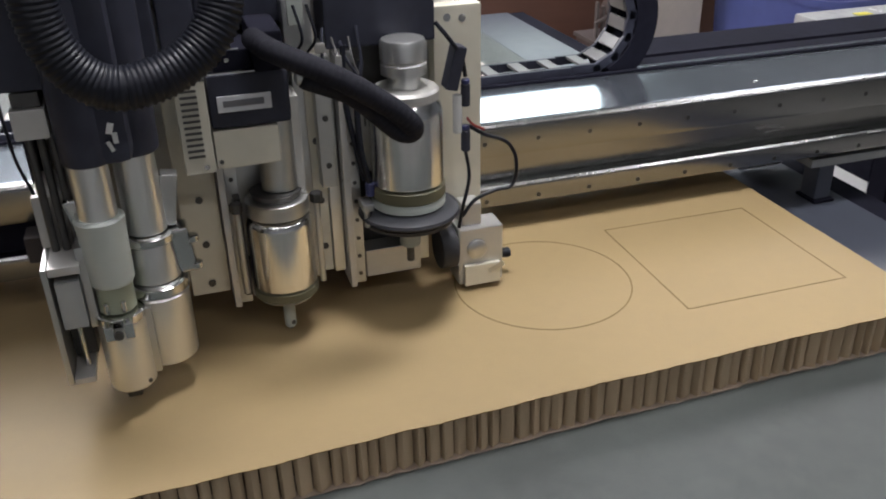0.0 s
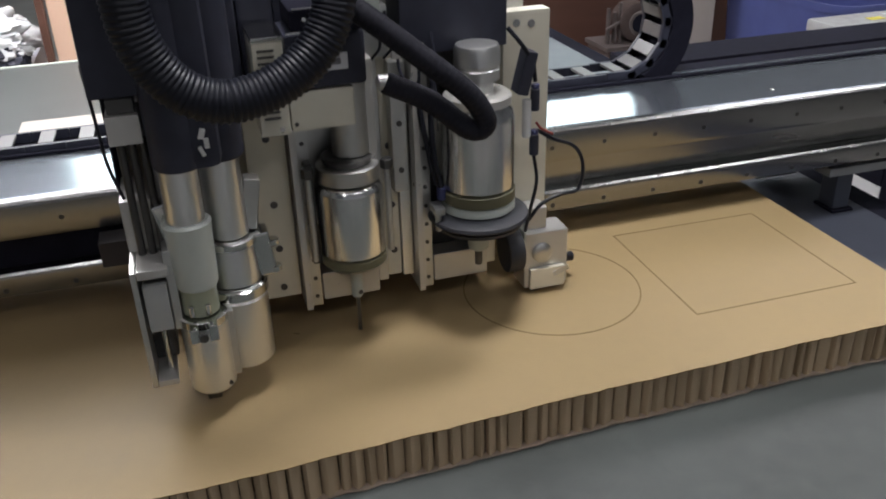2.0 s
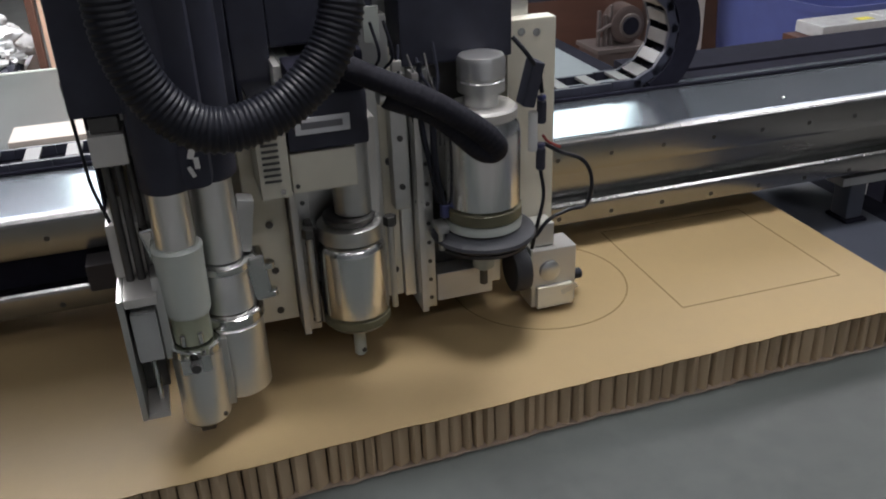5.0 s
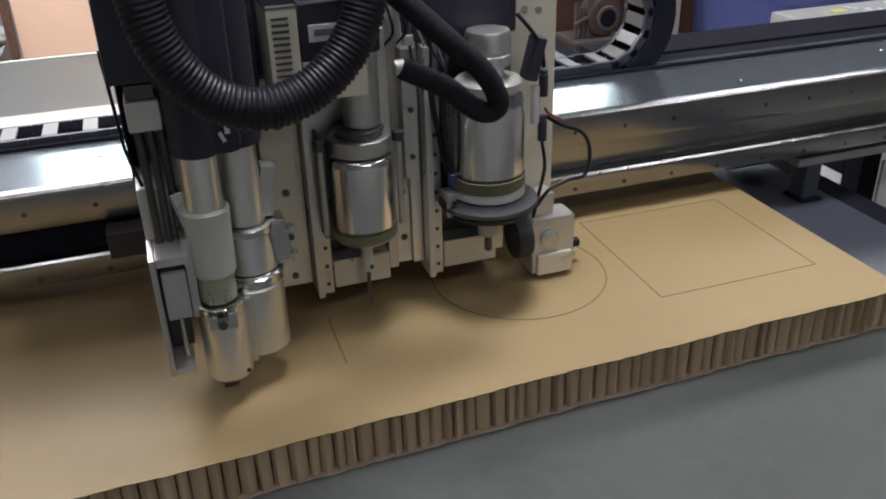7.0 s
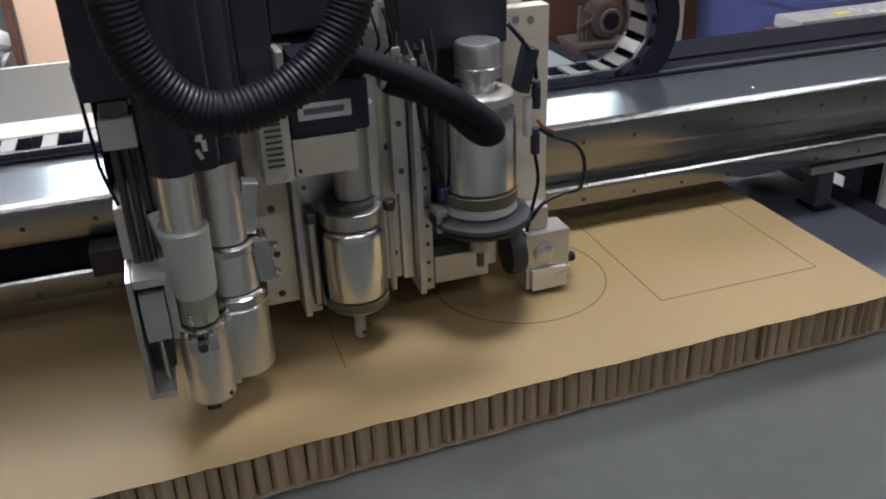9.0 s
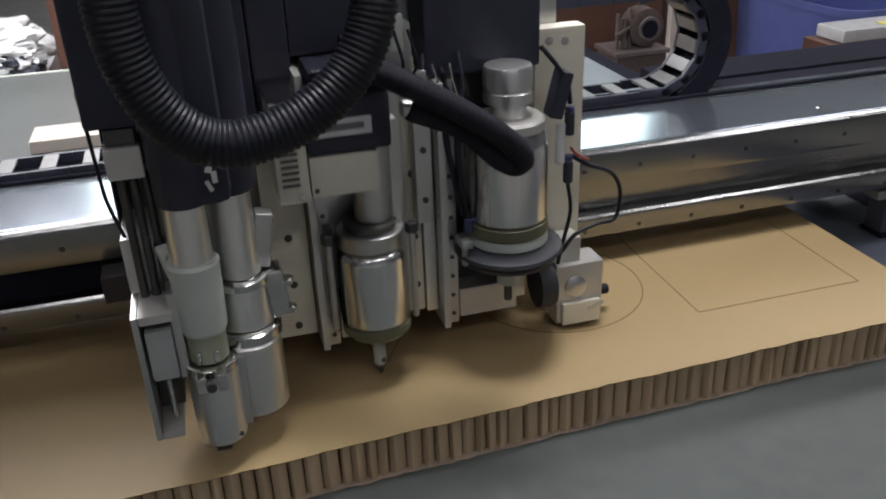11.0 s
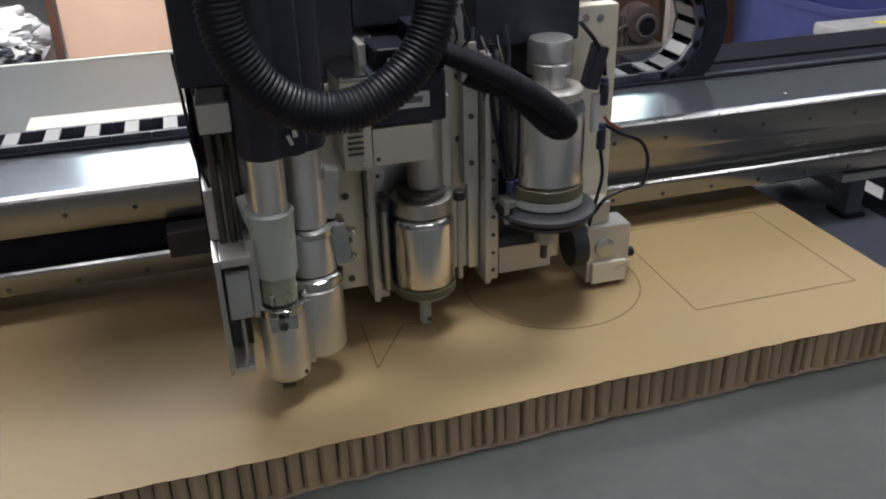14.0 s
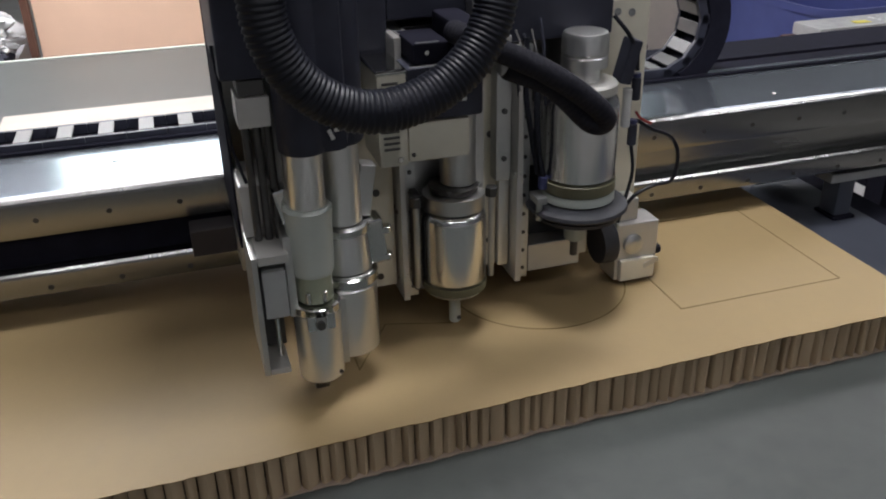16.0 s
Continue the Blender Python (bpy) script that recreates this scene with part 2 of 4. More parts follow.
# high windows in the back wall
WINDOWS = [(-1.95, 0.4), (2.6, 5.1)]
SILL, LINTEL = 3.3, 4.7
bm = box(-7, 10.5, 9, 9.15, 0, SILL, 0)
box(-7, 10.5, 9, 9.15, LINTEL, CEIL_Z, 0, bm)
edges = [-7] + [x for w in WINDOWS for x in w] + [10.5]
for a, c in zip(edges[::2], edges[1::2]):
    box(a, c, 9, 9.15, SILL, LINTEL, 0, bm)
plain("wall_north", bm, WALL, "grey painted back wall with high windows", "wall")
plain("backdrop", box(-7, 10.5, 9.6, 9.62, 2.6, 5.4, 0), SKY_GLOW, "bright overcast daylight outside the windows", "sky")
for k, (a, c) in enumerate(WINDOWS):
    w = thing("window_%d" % (k + 1), (a, 9.05, SILL), "high white-framed workshop window", "window", kind="structure")
    part("window_sill", box(a, c, 8.96, 9.10, SILL - 0.03, SILL + 0.02, 0.004), WHITE_METAL, w)
    for x in (a + 0.02, c - 0.02):
        part("window_frame", box(x - 0.02, x + 0.02, 9.03, 9.09, SILL + 0.0205, LINTEL, 0.003), WHITE_METAL, w)


def add_light(x, y, watts, lx, ly, LAMP_Z):
    label = "added broad white light panel, out of view overhead" if lx < 1 or ly > 1 else "added long white light, out of view overhead"
    lt = thing("added_light", (x, y, LAMP_Z + 0.1), label, "light", "ceiling lights")
    hx, hy = lx / 2, ly / 2
    part("housing", box(x - hx - 0.03, x + hx + 0.03, y - hy - 0.03, y + hy + 0.03, LAMP_Z + 0.03, LAMP_Z + 0.09, 0.006), WHITE_METAL, lt)
    part("diffuser", box(x - hx, x + hx, y - hy, y + hy, LAMP_Z + 0.008, LAMP_Z + 0.028, 0.004), LIGHT_ON, lt, "glowing diffuser")
    part("hanger", box(x - 0.005, x + 0.005, y - 0.005, y + 0.005, LAMP_Z + 0.09, CEIL_Z, 0.001), GREY_METAL, lt)
    lamp = bpy.data.lights.new("added_lamp", "AREA")
    lamp.shape, lamp.size, lamp.size_y, lamp.energy, lamp.color = "RECTANGLE", lx, ly, watts, LAMP_COLOUR
    ob = new("added_lamp", lamp)
    ob.location = (x, y, LAMP_Z)


for row in ADDED_LIGHTS:
    add_light(*row)

# ---- cutting table ----
table = thing("cutting_table", (-0.9, 0.7, 0), "long cutting machine table with a grey felt belt", "table")
part("side_strip", box(0.3605, 0.541, -0.62, 2.0, TABLE_Z - 0.012, TABLE_Z - 0.001, 0.003), NAVY, table, "dark painted side strip")
part("felt_belt", box(-2.9, 0.36, -0.62, 2.0, TABLE_Z - 0.012, TABLE_Z, 0.003), FELT, table, "grey felt conveyor belt")
part("bed", box(-2.9, 0.53, -0.6, 1.98, TABLE_Z - 0.11, TABLE_Z - 0.0125, 0.004), GREY_METAL, table)
part("rear_edge", box(-2.9, 0.36, 2.0005, 2.02, TABLE_Z - 0.10, TABLE_Z + 0.003, 0.003), POLY, table, "white rear edge")
part("edge_rail", box(0.5415, 0.60, -0.62, 2.0, TABLE_Z - 0.10, TABLE_Z - 0.004, 0.004), DULL_BLACK, table, "black side rail")
for lx in (-2.7, -1.1, 0.45):
    for ly in (-0.5, 1.85):
        part("leg", box(lx - 0.04, lx + 0.04, ly - 0.04, ly + 0.04, 0, TABLE_Z - 0.11, 0.004), GREY_METAL, table)

# ---- honeycomb board ----
X_R, X_L, Y_BACK = 0.318, -1.55, 0.92


def front_y(x):
    return float(np.interp(x, (-1.55, -0.73, -0.56, -0.44, -0.234, 0.1, 0.318), (-0.134, -0.1255, -0.122, -0.117, -0.110, -0.1032, -0.101))) + 0.0007 * math.sin(x * 23) + 0.0005 * math.sin(x * 71 + 1)


board = thing("honeycomb_board", ((X_L + X_R) / 2, 0.3, TABLE_Z), "thick brown honeycomb cardboard panel with cut outlines", "cardboard")


def liner(z0, z1, back, ragged, seed):
    """A paper sheet with an uneven front edge."""
    bm = bmesh.new()
    rnd = random.Random(seed)
    n = 170
    top, bot = [], []
    for i in range(n + 1):
        x = X_L + (X_R - X_L) * i / n
        y = front_y(x) - back + rnd.uniform(-1, 1) * ragged
        dz = rnd.uniform(-1, 1) * ragged * 0.4
        top.append((x, y, z1 + dz))
        bot.append((x, y, z0 + dz))
    tv = [bm.verts.new(q) for q in top]
    bv = [bm.verts.new(q) for q in bot]
    tb = [bm.verts.new((x, y + 0.02, z1)) for x, y, _ in top]
    bb = [bm.verts.new((x, y + 0.02, z0)) for x, y, _ in bot]
    for i in range(n):
        bm.faces.new((tv[i], tv[i + 1], tb[i + 1], tb[i]))
        bm.faces.new((tv[i], bv[i], bv[i + 1], tv[i + 1]))
        bm.faces.new((bv[i], bb[i], bb[i + 1], bv[i + 1]))
    a = [bm.verts.new((X_L, Y_BACK, z1)), bm.verts.new((X_R, Y_BACK, z1))]
    b = [bm.verts.new((X_L, Y_BACK, z0)), bm.verts.new((X_R, Y_BACK, z0))]
    bm.faces.new(tb + [a[1], a[0]])
    bm.faces.new(bb[::-1] + [b[0], b[1]])
    bm.faces.new((a[0], a[1], b[1], b[0]))
    bm.faces.new((tv[-1], bv[-1], bb[-1], tb[-1]))
    bm.faces.new((tb[-1], bb[-1], b[1], a[1]))
    bm.faces.new((tv[0], tb[0], bb[0], bv[0]))
    bm.faces.new((tb[0], a[0], b[0], bb[0]))
    return bm


part("top_liner", liner(BOARD_Z - 0.0012, BOARD_Z, 0.001, 0.0006, 3), KRAFT, board, "smooth brown kraft face")
part("bottom_liner", liner(TABLE_Z + 0.0005, TABLE_Z + 0.0017, 0.0022, 0.0014, 4), EDGE_PAPER, board, "frayed kraft underside")
part("core", box(X_L + 0.004, X_R - 0.004, -0.085, Y_BACK - 0.004, TABLE_Z + 0.002, BOARD_Z - 0.0016, 0), CORE_SHADE, board, "solid core, coloured dark for the shade between the flutes")

# ---- cut outlines ----
CUT_Z = BOARD_Z + 0.0003


def ribbon(points, width, z0, z1, closed=False):
    bm = bmesh.new()
    p = [Vector((x, y, 0)) for x, y in points]
    n = len(p)
    rows = []
    for i in range(n):
        a = p[i - 1] if (closed or i) else p[i]
        b = p[(i + 1) % n] if (closed or i < n - 1) else p[i]
        d = (b - a).normalized()
        side = Vector((-d.y, d.x, 0)) * width / 2
        rows.append([bm.verts.new(q) for q in ((p[i] + side) + Vector((0, 0, z1)), (p[i] - side) + Vector((0, 0, z1)),
                                               (p[i] - side) + Vector((0, 0, z0)), (p[i] + side) + Vector((0, 0, z0)))])
    for i in range(n if closed else n - 1):
        a, b = rows[i], rows[(i + 1) % n]
        for k in range(4):
            bm.faces.new((a[k], a[(k + 1) % 4], b[(k + 1) % 4], b[k]))
    if not closed:
        bm.faces.new(rows[0])
        bm.faces.new(rows[-1][::-1])
    return bm


CC, CRAD = (-0.1534, 0.133), 0.1245
circle = [(CC[0] + CRAD * math.cos(i * math.pi / 60), CC[1] + CRAD * math.sin(i * math.pi / 60)) for i in range(120)]
part("circle_cut", ribbon(circle, 0.0020, BOARD_Z - 0.004, CUT_Z, True), CUT, board, "thin knife cut in a circle")
SQUARE = [(0.0, 0.0), (0.2535, 0.0), (0.2555, 0.247), (0.005, 0.25)]
for i in range(4):
    a, b = SQUARE[i], SQUARE[(i + 1) % 4]
    part("square_cut", ribbon([a, b], 0.0020, BOARD_Z - 0.004, CUT_Z), CUT, board, "thin straight knife cut")

# the figure that the knife cuts during the clip: start, end, first and last moment
STROKES = [((-0.436, 0.113), (-0.437, 0.003), 2.55, 6.1), ((-0.383, 0.092), (-0.437, 0.003), 7.85, 11.15),
           ((-0.383, 0.094), (-0.297, 0.068), 13.0, 16.0), ((-0.513, 0.132), (-0.52, 0.137), 0.0, 0.5)]
STROKE_PIECES = []
for a, b, t0, t1 in STROKES:
    n = 10 if t1 > 1 else 1
    for i in range(n):
        pa = tuple(a[k] + (b[k] - a[k]) * i / n for k in (0, 1))
        pb = tuple(a[k] + (b[k] - a[k]) * (i + 1) / n for k in (0, 1))
        ob = part("fresh_cut", ribbon([pa, pb], 0.0018, BOARD_Z - 0.006, CUT_Z), CUT, board, "thin fresh knife cut")
        STROKE_PIECES.append((ob, t0 + (t1 - t0) * (i + 1) / n))

# ---- gantry ----
gantry = thing("gantry", (-0.6, 0.42, BOARD_Z), "polished metal gantry beam with two guide rails", "machine beam")
GX0, GX1 = -2.8, 1.1
part("beam_body", box(GX0, GX1, 0.331, 0.520, 0.906, 1.020, 0.002), RAIL, gantry, "polished beam face")
part("top_cover", box(GX0, GX1, 0.330, 0.526, 1.0205, 1.033, 0.002), COVER, gantry, "glossy grey metal top cover")
part("upper_rail", box(GX0, GX1, 0.311, 0.3295, 0.981, 1.0345, 0.008), RAIL_STEEL, gantry, "bright steel guide rail")
part("lower_rail", box(GX0, GX1, 0.302, 0.3305, 0.903, 0.939, 0.009), RAIL_STEEL, gantry, "bright steel guide rail")
# added strips on the rail edges, tilted so that a lamp streaks along them
for y, z in ((0.3126, 1.0324), (0.3042, 0.9366)):
    part("glint_strip", box(GX0, GX1, y - 0.0024, y + 0.0024, z - 0.0008, z + 0.0008, 0.0003, turn=Matrix.Rotation(radians(42), 4, "X")), GLINT_STRIP, gantry, "added metal strip, tilted to catch a glint")
part("belt_cover", box(GX0, -0.45, 0.322, 0.3305, 0.9395, 0.9805, 0.001), DULL_BLACK, gantry, "black drive belt cover")
for i in range(26):
    for z in (1.006, 0.915):
        x = -1.40 + i * 0.0875
        part("rail_screw", lathe(x, 0.3115 if z > 0.95 else 0.3025, [(0.0036, -0.001), (0.0036, 0.0004), (0.0026, 0.0008)], 12, None, "Y", z), DARK_STEEL, gantry)
for x, y in ((0.338, 0.367), (0.315, 0.50), (-0.69, 0.425), (-0.97, 0.425), (0.69, 0.425), (-0.28, 0.425)):
    part("cover_screw", lathe(x, y, [(0.0045, 1.033), (0.004, 1.0345), (0.002, 1.035)], 14), CHROME, gantry)
part("chain_tray", box(GX0, GX1, 0.5265, 0.578, 1.016, 1.030, 0.002), DULL_BLACK, gantry, "black cable tray")
part("rear_cover", box(0.20, GX1, 0.5785, 0.69, 1.006, 1.035, 0.003), DULL_BLACK, gantry, "black rear cover")
part("drive_housing", lathe(0.415, 0.49, [(0.03, 0), (0.044, 0.006), (0.044, 0.085), (0.034, 0.095)], 32, None, "X", 0.858), GREY_METAL, gantry)
part("leg", box(0.472, 0.506, 0.325, 0.365, 0.8078, 0.8725, 0.004), NAVY, gantry, "grey machined leg")
part("leg_cap", box(0.450, 0.68, 0.322, 0.40, 0.8727, 0.889, 0.003), GREY_METAL, gantry)
part("leg_foot", box(0.468, 0.512, 0.318, 0.37, 0.8023, 0.8076, 0.001), DULL_BLACK, gantry)
part("end_plate", box(1.1005, 1.12, 0.31, 0.53, 0.84, 1.036, 0.003), SATIN, gantry)


def chain_link(x, z, angle, parent):
    """One cable-chain link: two dark side plates and a pale cross bar."""
    turn = Matrix.Rotation(-angle, 4, "Y")
    ln = None
    for y in (0.502, 0.568):
        own = box(-0.0285, 0.0285, y - 0.004, y + 0.004, -0.008, 0.008, 0.002)
        bmesh.ops.transform(own, matrix=Matrix.Translation((x, 0, z)) @ turn, verts=own.verts)
        if ln is None:
            ln = part("link", own, BLACK, parent)
        else:
            part("side_plate", own, BLACK, ln)
    own = box(-0.011, 0.011, 0.5065, 0.5635, 0.003, 0.0085, 0.002)
    bmesh.ops.transform(own, matrix=Matrix.Translation((x, 0, z)) @ turn, verts=own.verts)
    part("cross_bar", own, BAR_GREY, ln, "pale plastic cross bar")


chain = thing("cable_chain", (-0.6, 0.535, 1.030), "black cable chain with pale cross bars in a tray", "cable chain")
for i in range(21):
    chain_link(-1.50 + i * 0.057, 1.0385, 0.0, chain)
bend = thing("chain_bend", (0.12, 0.535, 1.030), "curled end of a black cable chain", "cable chain")
BX, BZ, BR = 0.085, 1.125, 0.080
for i in range(8):
    a = radians(-90 + i * 27)
    chain_link(BX + BR * math.cos(a), BZ + BR * math.sin(a), a + radians(90), bend)
for i in range(8):
    chain_link(BX - 0.057 - i * 0.057, BZ - BR - 0.002, 0.0, bend)
for i in range(6):
    chain_link(BX - 0.057 - i * 0.057, BZ + BR, radians(180), bend)
bm = bmesh.new()
seg = 24
ra, rb = [], []
for i in range(seg + 1):
    a = radians(-64 + 154 * i / seg)
    for lst, rad in ((ra, 0.0905), (rb, 0.130)):
        lst.append([bm.verts.new((BX + rad * math.cos(a), y, BZ + rad * math.sin(a))) for y in (0.495, 0.575)])
for i in range(seg):
    for lst in (ra, rb):
        bm.faces.new((lst[i][0], lst[i + 1][0], lst[i + 1][1], lst[i][1]))
    for k in (0, 1):
        bm.faces.new((ra[i][k], ra[i + 1][k], rb[i + 1][k], rb[i][k]))
for i in (0, seg):
    bm.faces.new((ra[i][0], ra[i][1], rb[i][1], rb[i][0]))
part("outer_band", bm, DULL_BLACK, bend, "black outer band")
part("tray_lip", box(GX0, GX1, 0.4870, 0.4965, 1.0335, 1.038, 0.001), DULL_BLACK, gantry, "black tray lip")

# ---- cutting head ----
head = thing("cutter_unit", (-0.5, 0.2, BOARD_Z), "silver cutter carriage with three tools and black covers", "cutting machine")
# carriage plates behind the tools
part("runner_block", box(-0.822, -0.766, 0.27, 0.309, 0.942, 0.978, 0.002), RUNNER, head, "dark runner block")
part("carriage", box(-0.765, -0.25, 0.222, 0.305, 0.935, 1.40, 0.003), SATIN, head)
part("back_plate", box(-0.288, -0.224, 0.196, 0.2215, 0.93, 1.243, 0.0025), CREAM, head, "cream metal plate")
for x, z in ((-0.270, 1.228), (-0.250, 1.226)):
    part("slot", lathe(x, 0.1965, [(0.005, -0.001), (0.005, 0.001), (0.004, 0.0014)], 14, None, "Y", z), CHROME, head)


def slide_module(x0, z_top, with_plate=True):
    """A vertical slide: bright edge, drilled rail, dark bed, foot block and cream cheek plate."""
    part("edge_strip", box(x0 - 0.006, x0 + 0.002, 0.135, 0.2215, 0.903, z_top, 0.001), WHITE_METAL, head, "bright metal edge")
    part("drilled_rail", box(x0 + 0.0025, x0 + 0.017, 0.150, 0.2215, 0.900, z_top, 0.001), SATIN, head, "grey rail with dark holes")
    for k in range(9):
        part("hole", lathe(x0 + 0.010, 0.1500, [(0.0028, -0.0008), (0.0028, 0.0008), (0.002, 0.001)], 10, None, "Y", 0.914 + k * 0.026), DARK_STEEL, head)
    part("bed", box(x0 + 0.0175, x0 + 0.105, 0.185, 0.2215, 0.915, z_top, 0.001), DARK_STEEL, head, "dark slide bed")
    part("foot_block", box(x0 + 0.019, x0 + 0.094, 0.152, 0.184, 0.905, 0.944, 0.002), WHITE_METAL, head, "pale foot block")
    part("far_rail", box(x0 + 0.096, x0 + 0.108, 0.160, 0.2215, 0.915, z_top, 0.001), SATIN, head)
    if with_plate:
        part("cheek_strip", box(x0 + 0.1285, x0 + 0.143, 0.158, 0.2215, 0.918, z_top - 0.02, 0.002), BRUSHED, head, "bright metal strip")
        part("cheek_plate", box(x0 + 0.109, x0 + 0.128, 0.165, 0.2215, 0.918, z_top, 0.002), CREAM, head, "cream cheek plate")
        for z in (0.955, 1.02, 1.10, 1.18):
            part("bolt", lathe(x0 + 0.1185, 0.1655, [(0.0045, -0.002), (0.0045, 0.001), (0.003, 0.0015)], 12, None, "Y", z), DARK_STEEL, head)


slide_module(-0.57, 1.235)
slide_module(-0.42, 1.21, False)
part("cheek_plate", box(-0.625, -0.578, 0.160, 0.171, 0.915, 1.186, 0.002), CREAM, head, "cream cheek plate")
for z in (0.93, 0.985, 1.045, 1.13):
    part("bolt", lathe(-0.600, 0.1605, [(0.0045, -0.002), (0.0045, 0.001), (0.003, 0.0015)], 12, None, "Y", z), DARK_STEEL, head)
part("side_slide", box(-0.452, -0.432, 0.142, 0.164, 1.045, 1.21, 0.003), SATIN, head, "grey slide carriage")
part("slide_knob", lathe(-0.442, 0.1395, [(0.009, -0.002), (0.009, 0.002), (0.007, 0.003)], 18, None, "Y", 1.185), DARK_STEEL, head)

# round spindle with the brush disc
SX, SY = -0.346, 0.13
sp = part("spindle_body", lathe(SX, SY, [(0.043, 1.046), (0.0455, 1.049), (0.0455, 1.135), (0.043, 1.146), (0.038, 1.152), (0.036, 1.158), (0.030, 1.160)], 56), POLISH, head, "shiny aluminium spindle")
part("shoulder_ring", lathe(SX, SY, [(0.0365, 1.1525), (0.0415, 1.154), (0.0415, 1.164), (0.0385, 1.167), (0.0285, 1.1675)], 56), WHITE_METAL, sp, "pale shoulder ring")
part("spindle_neck", lathe(SX, SY, [(0.026, 1.1605), (0.0195, 1.168), (0.0195, 1.182), (0.0275, 1.184), (0.0275, 1.196), (0.0262, 1.1975), (0.0262, 1.1995), (0.0278, 1.201), (0.0278, 1.219), (0.0255, 1.2245), (0.020, 1.226)], 44), BRUSHED, sp, "dull metal cap")
part("olive_ring", lathe(SX, SY, [(0.045, 1.029), (0.047, 1.031), (0.047, 1.044), (0.045, 1.0455)], 56), OLIVE, sp)
part("white_ring", lathe(SX, SY, [(0.042, 1.016), (0.047, 1.018), (0.047, 1.025), (0.045, 1.0285)], 56), POLY, sp)
part("brush_disc", lathe(SX, SY, [(0.054, 1.001), (0.061, 1.002), (0.0650, 1.006), (0.0635, 1.010), (0.050, 1.0155)], 60), GREY_RUBBER, sp, "dark grey brush disc")
part("disc_rim", lathe(SX, SY, [(0.050, 0.993), (0.057, 0.994), (0.058, 0.9985), (0.053, 1.0005)], 60), GREY_RUBBER, sp)
part("collet", lathe(SX, SY, [(0.010, 0.955), (0.0135, 0.958), (0.014, 0.982), (0.016, 0.9925)], 28), POLY, sp)
part("bit", rod(SX, SY, 0.932, 0.9545, 0.005), DARK_STEEL, sp)
part("clamp", box(SX - 0.05, SX + 0.05, 0.165, 0.184, 1.05, 1.13, 0.003), SATIN, sp)
part("arm", box(-0.410, -0.396, 0.108, 0.135, 1.020, 1.030, 0.002), SATIN, sp)
part("arm_post", rod(-0.404, 0.115, 0.997, 1.0215, 0.004), SATIN, sp)
part("motor_cover", box(-0.432, -0.298, 0.155, 0.2215, 1.212, 1.55, 0.004), BLACK, head, "black motor cover")
# crease wheel block
blk = part("wheel_bracket", box(-0.272, -0.208, 0.150, 0.192, 0.868, 0.952, 0.003), WHITE_METAL, head, "pale machined wheel bracket")
part("bracket_cheek", box(-0.2752, -0.2725, 0.145, 0.195, 0.900, 0.958, 0.0008), POLY, blk)
part("bracket_face", box(-0.266, -0.214, 0.1425, 0.1495, 0.8685, 0.900, 0.002), CREAM, blk)
part("bearing", lathe(-0.247, 0.1495, [(0.014, 0), (0.014, -0.004), (0.010, -0.0065), (0.004, -0.007)], 28, None, "Y", 0.922), SATIN, blk, "round bearing cap")
part("drum_wheel", lathe(-0.3065, 0.155, [(0.022, 0.004), (0.029, 0.006), (0.030, 0.016), (0.029, 0.027), (0.022, 0.030)], 40, None, "X", 0.930), GREY_RUBBER, blk, "dark rubber wheel")
part("knob", lathe(-0.2075, 0.178, [(0.004, 0), (0.004, 0.010), (0.007, 0.0105), (0.0075, 0.019), (0.006, 0.021)], 20, None, "X", 0.892), RUBBER, blk, "black thumb knob")
part("latch", box(-0.232, -0.2085, 0.142, 0.1435, 0.888, 0.896, 0.0005, turn=Matrix.Rotation(radians(-20), 4, "Y")), SATIN, blk)
part("post", box(-0.264, -0.236, 0.160, 0.190, 0.9525, 0.985, 0.003), WHITE_METAL, blk)

# air fittings and wires right of the spindle
for z in (1.145, 1.085):
    f = part("air_fitting", rod(-0.262, 0.150, z - 0.018, z + 0.010, 0.006, seg=16), BLACK, head)
    part("blue_collar", rod(-0.262, 0.150, z + 0.0105, z + 0.0165, 0.0055, seg=16), BLUE_PART, f)
part("air_cylinder", rod(-0.272, 0.152, 1.092, 1.142, 0.0060, seg=20), WRAP, head, "clear plastic air tube")
part("valve", box(-0.284, -0.268, 0.140, 0.165, 1.150, 1.205, 0.003, turn=Matrix.Rotation(radians(14), 4, "Y")), BLACK, head, "small black valve")
part("wire", tube([(-0.262, 0.150, 1.165), (-0.268, 0.146, 1.19), (-0.285, 0.14, 1.215), (-0.30, 0.15, 1.235)], 0.0028, 20, 8), RUBBER, head)
part("wire", tube([(-0.262, 0.150, 1.066), (-0.258, 0.148, 1.03), (-0.268, 0.145, 0.99), (-0.272, 0.15, 0.958)], 0.0024, 20, 8), RUBBER, head)
part("wire", tube([(-0.258, 0.150, 1.100), (-0.236, 0.148, 1.086), (-0.206, 0.148, 1.072), (-0.192, 0.148, 1.045), (-0.197, 0.148, 1.010), (-0.222, 0.148, 1.006), (-0.250, 0.148, 0.996), (-0.268, 0.148, 0.975)], 0.0026, 50, 8), RUBBER, head)
part("red_wire", tube([(-0.261, 0.147, 1.112), (-0.255, 0.146, 1.104), (-0.246, 0.1455, 1.098), (-0.238, 0.1455, 1.094)], 0.0018, 16, 8), RED_WIRE, head)
part("hose_line", tube([(-0.395, 0.142, 1.20), (-0.405, 0.13, 1.15), (-0.404, 0.125, 1.09), (-0.396, 0.125, 1.05)], 0.004, 24, 10), RUBBER, head)
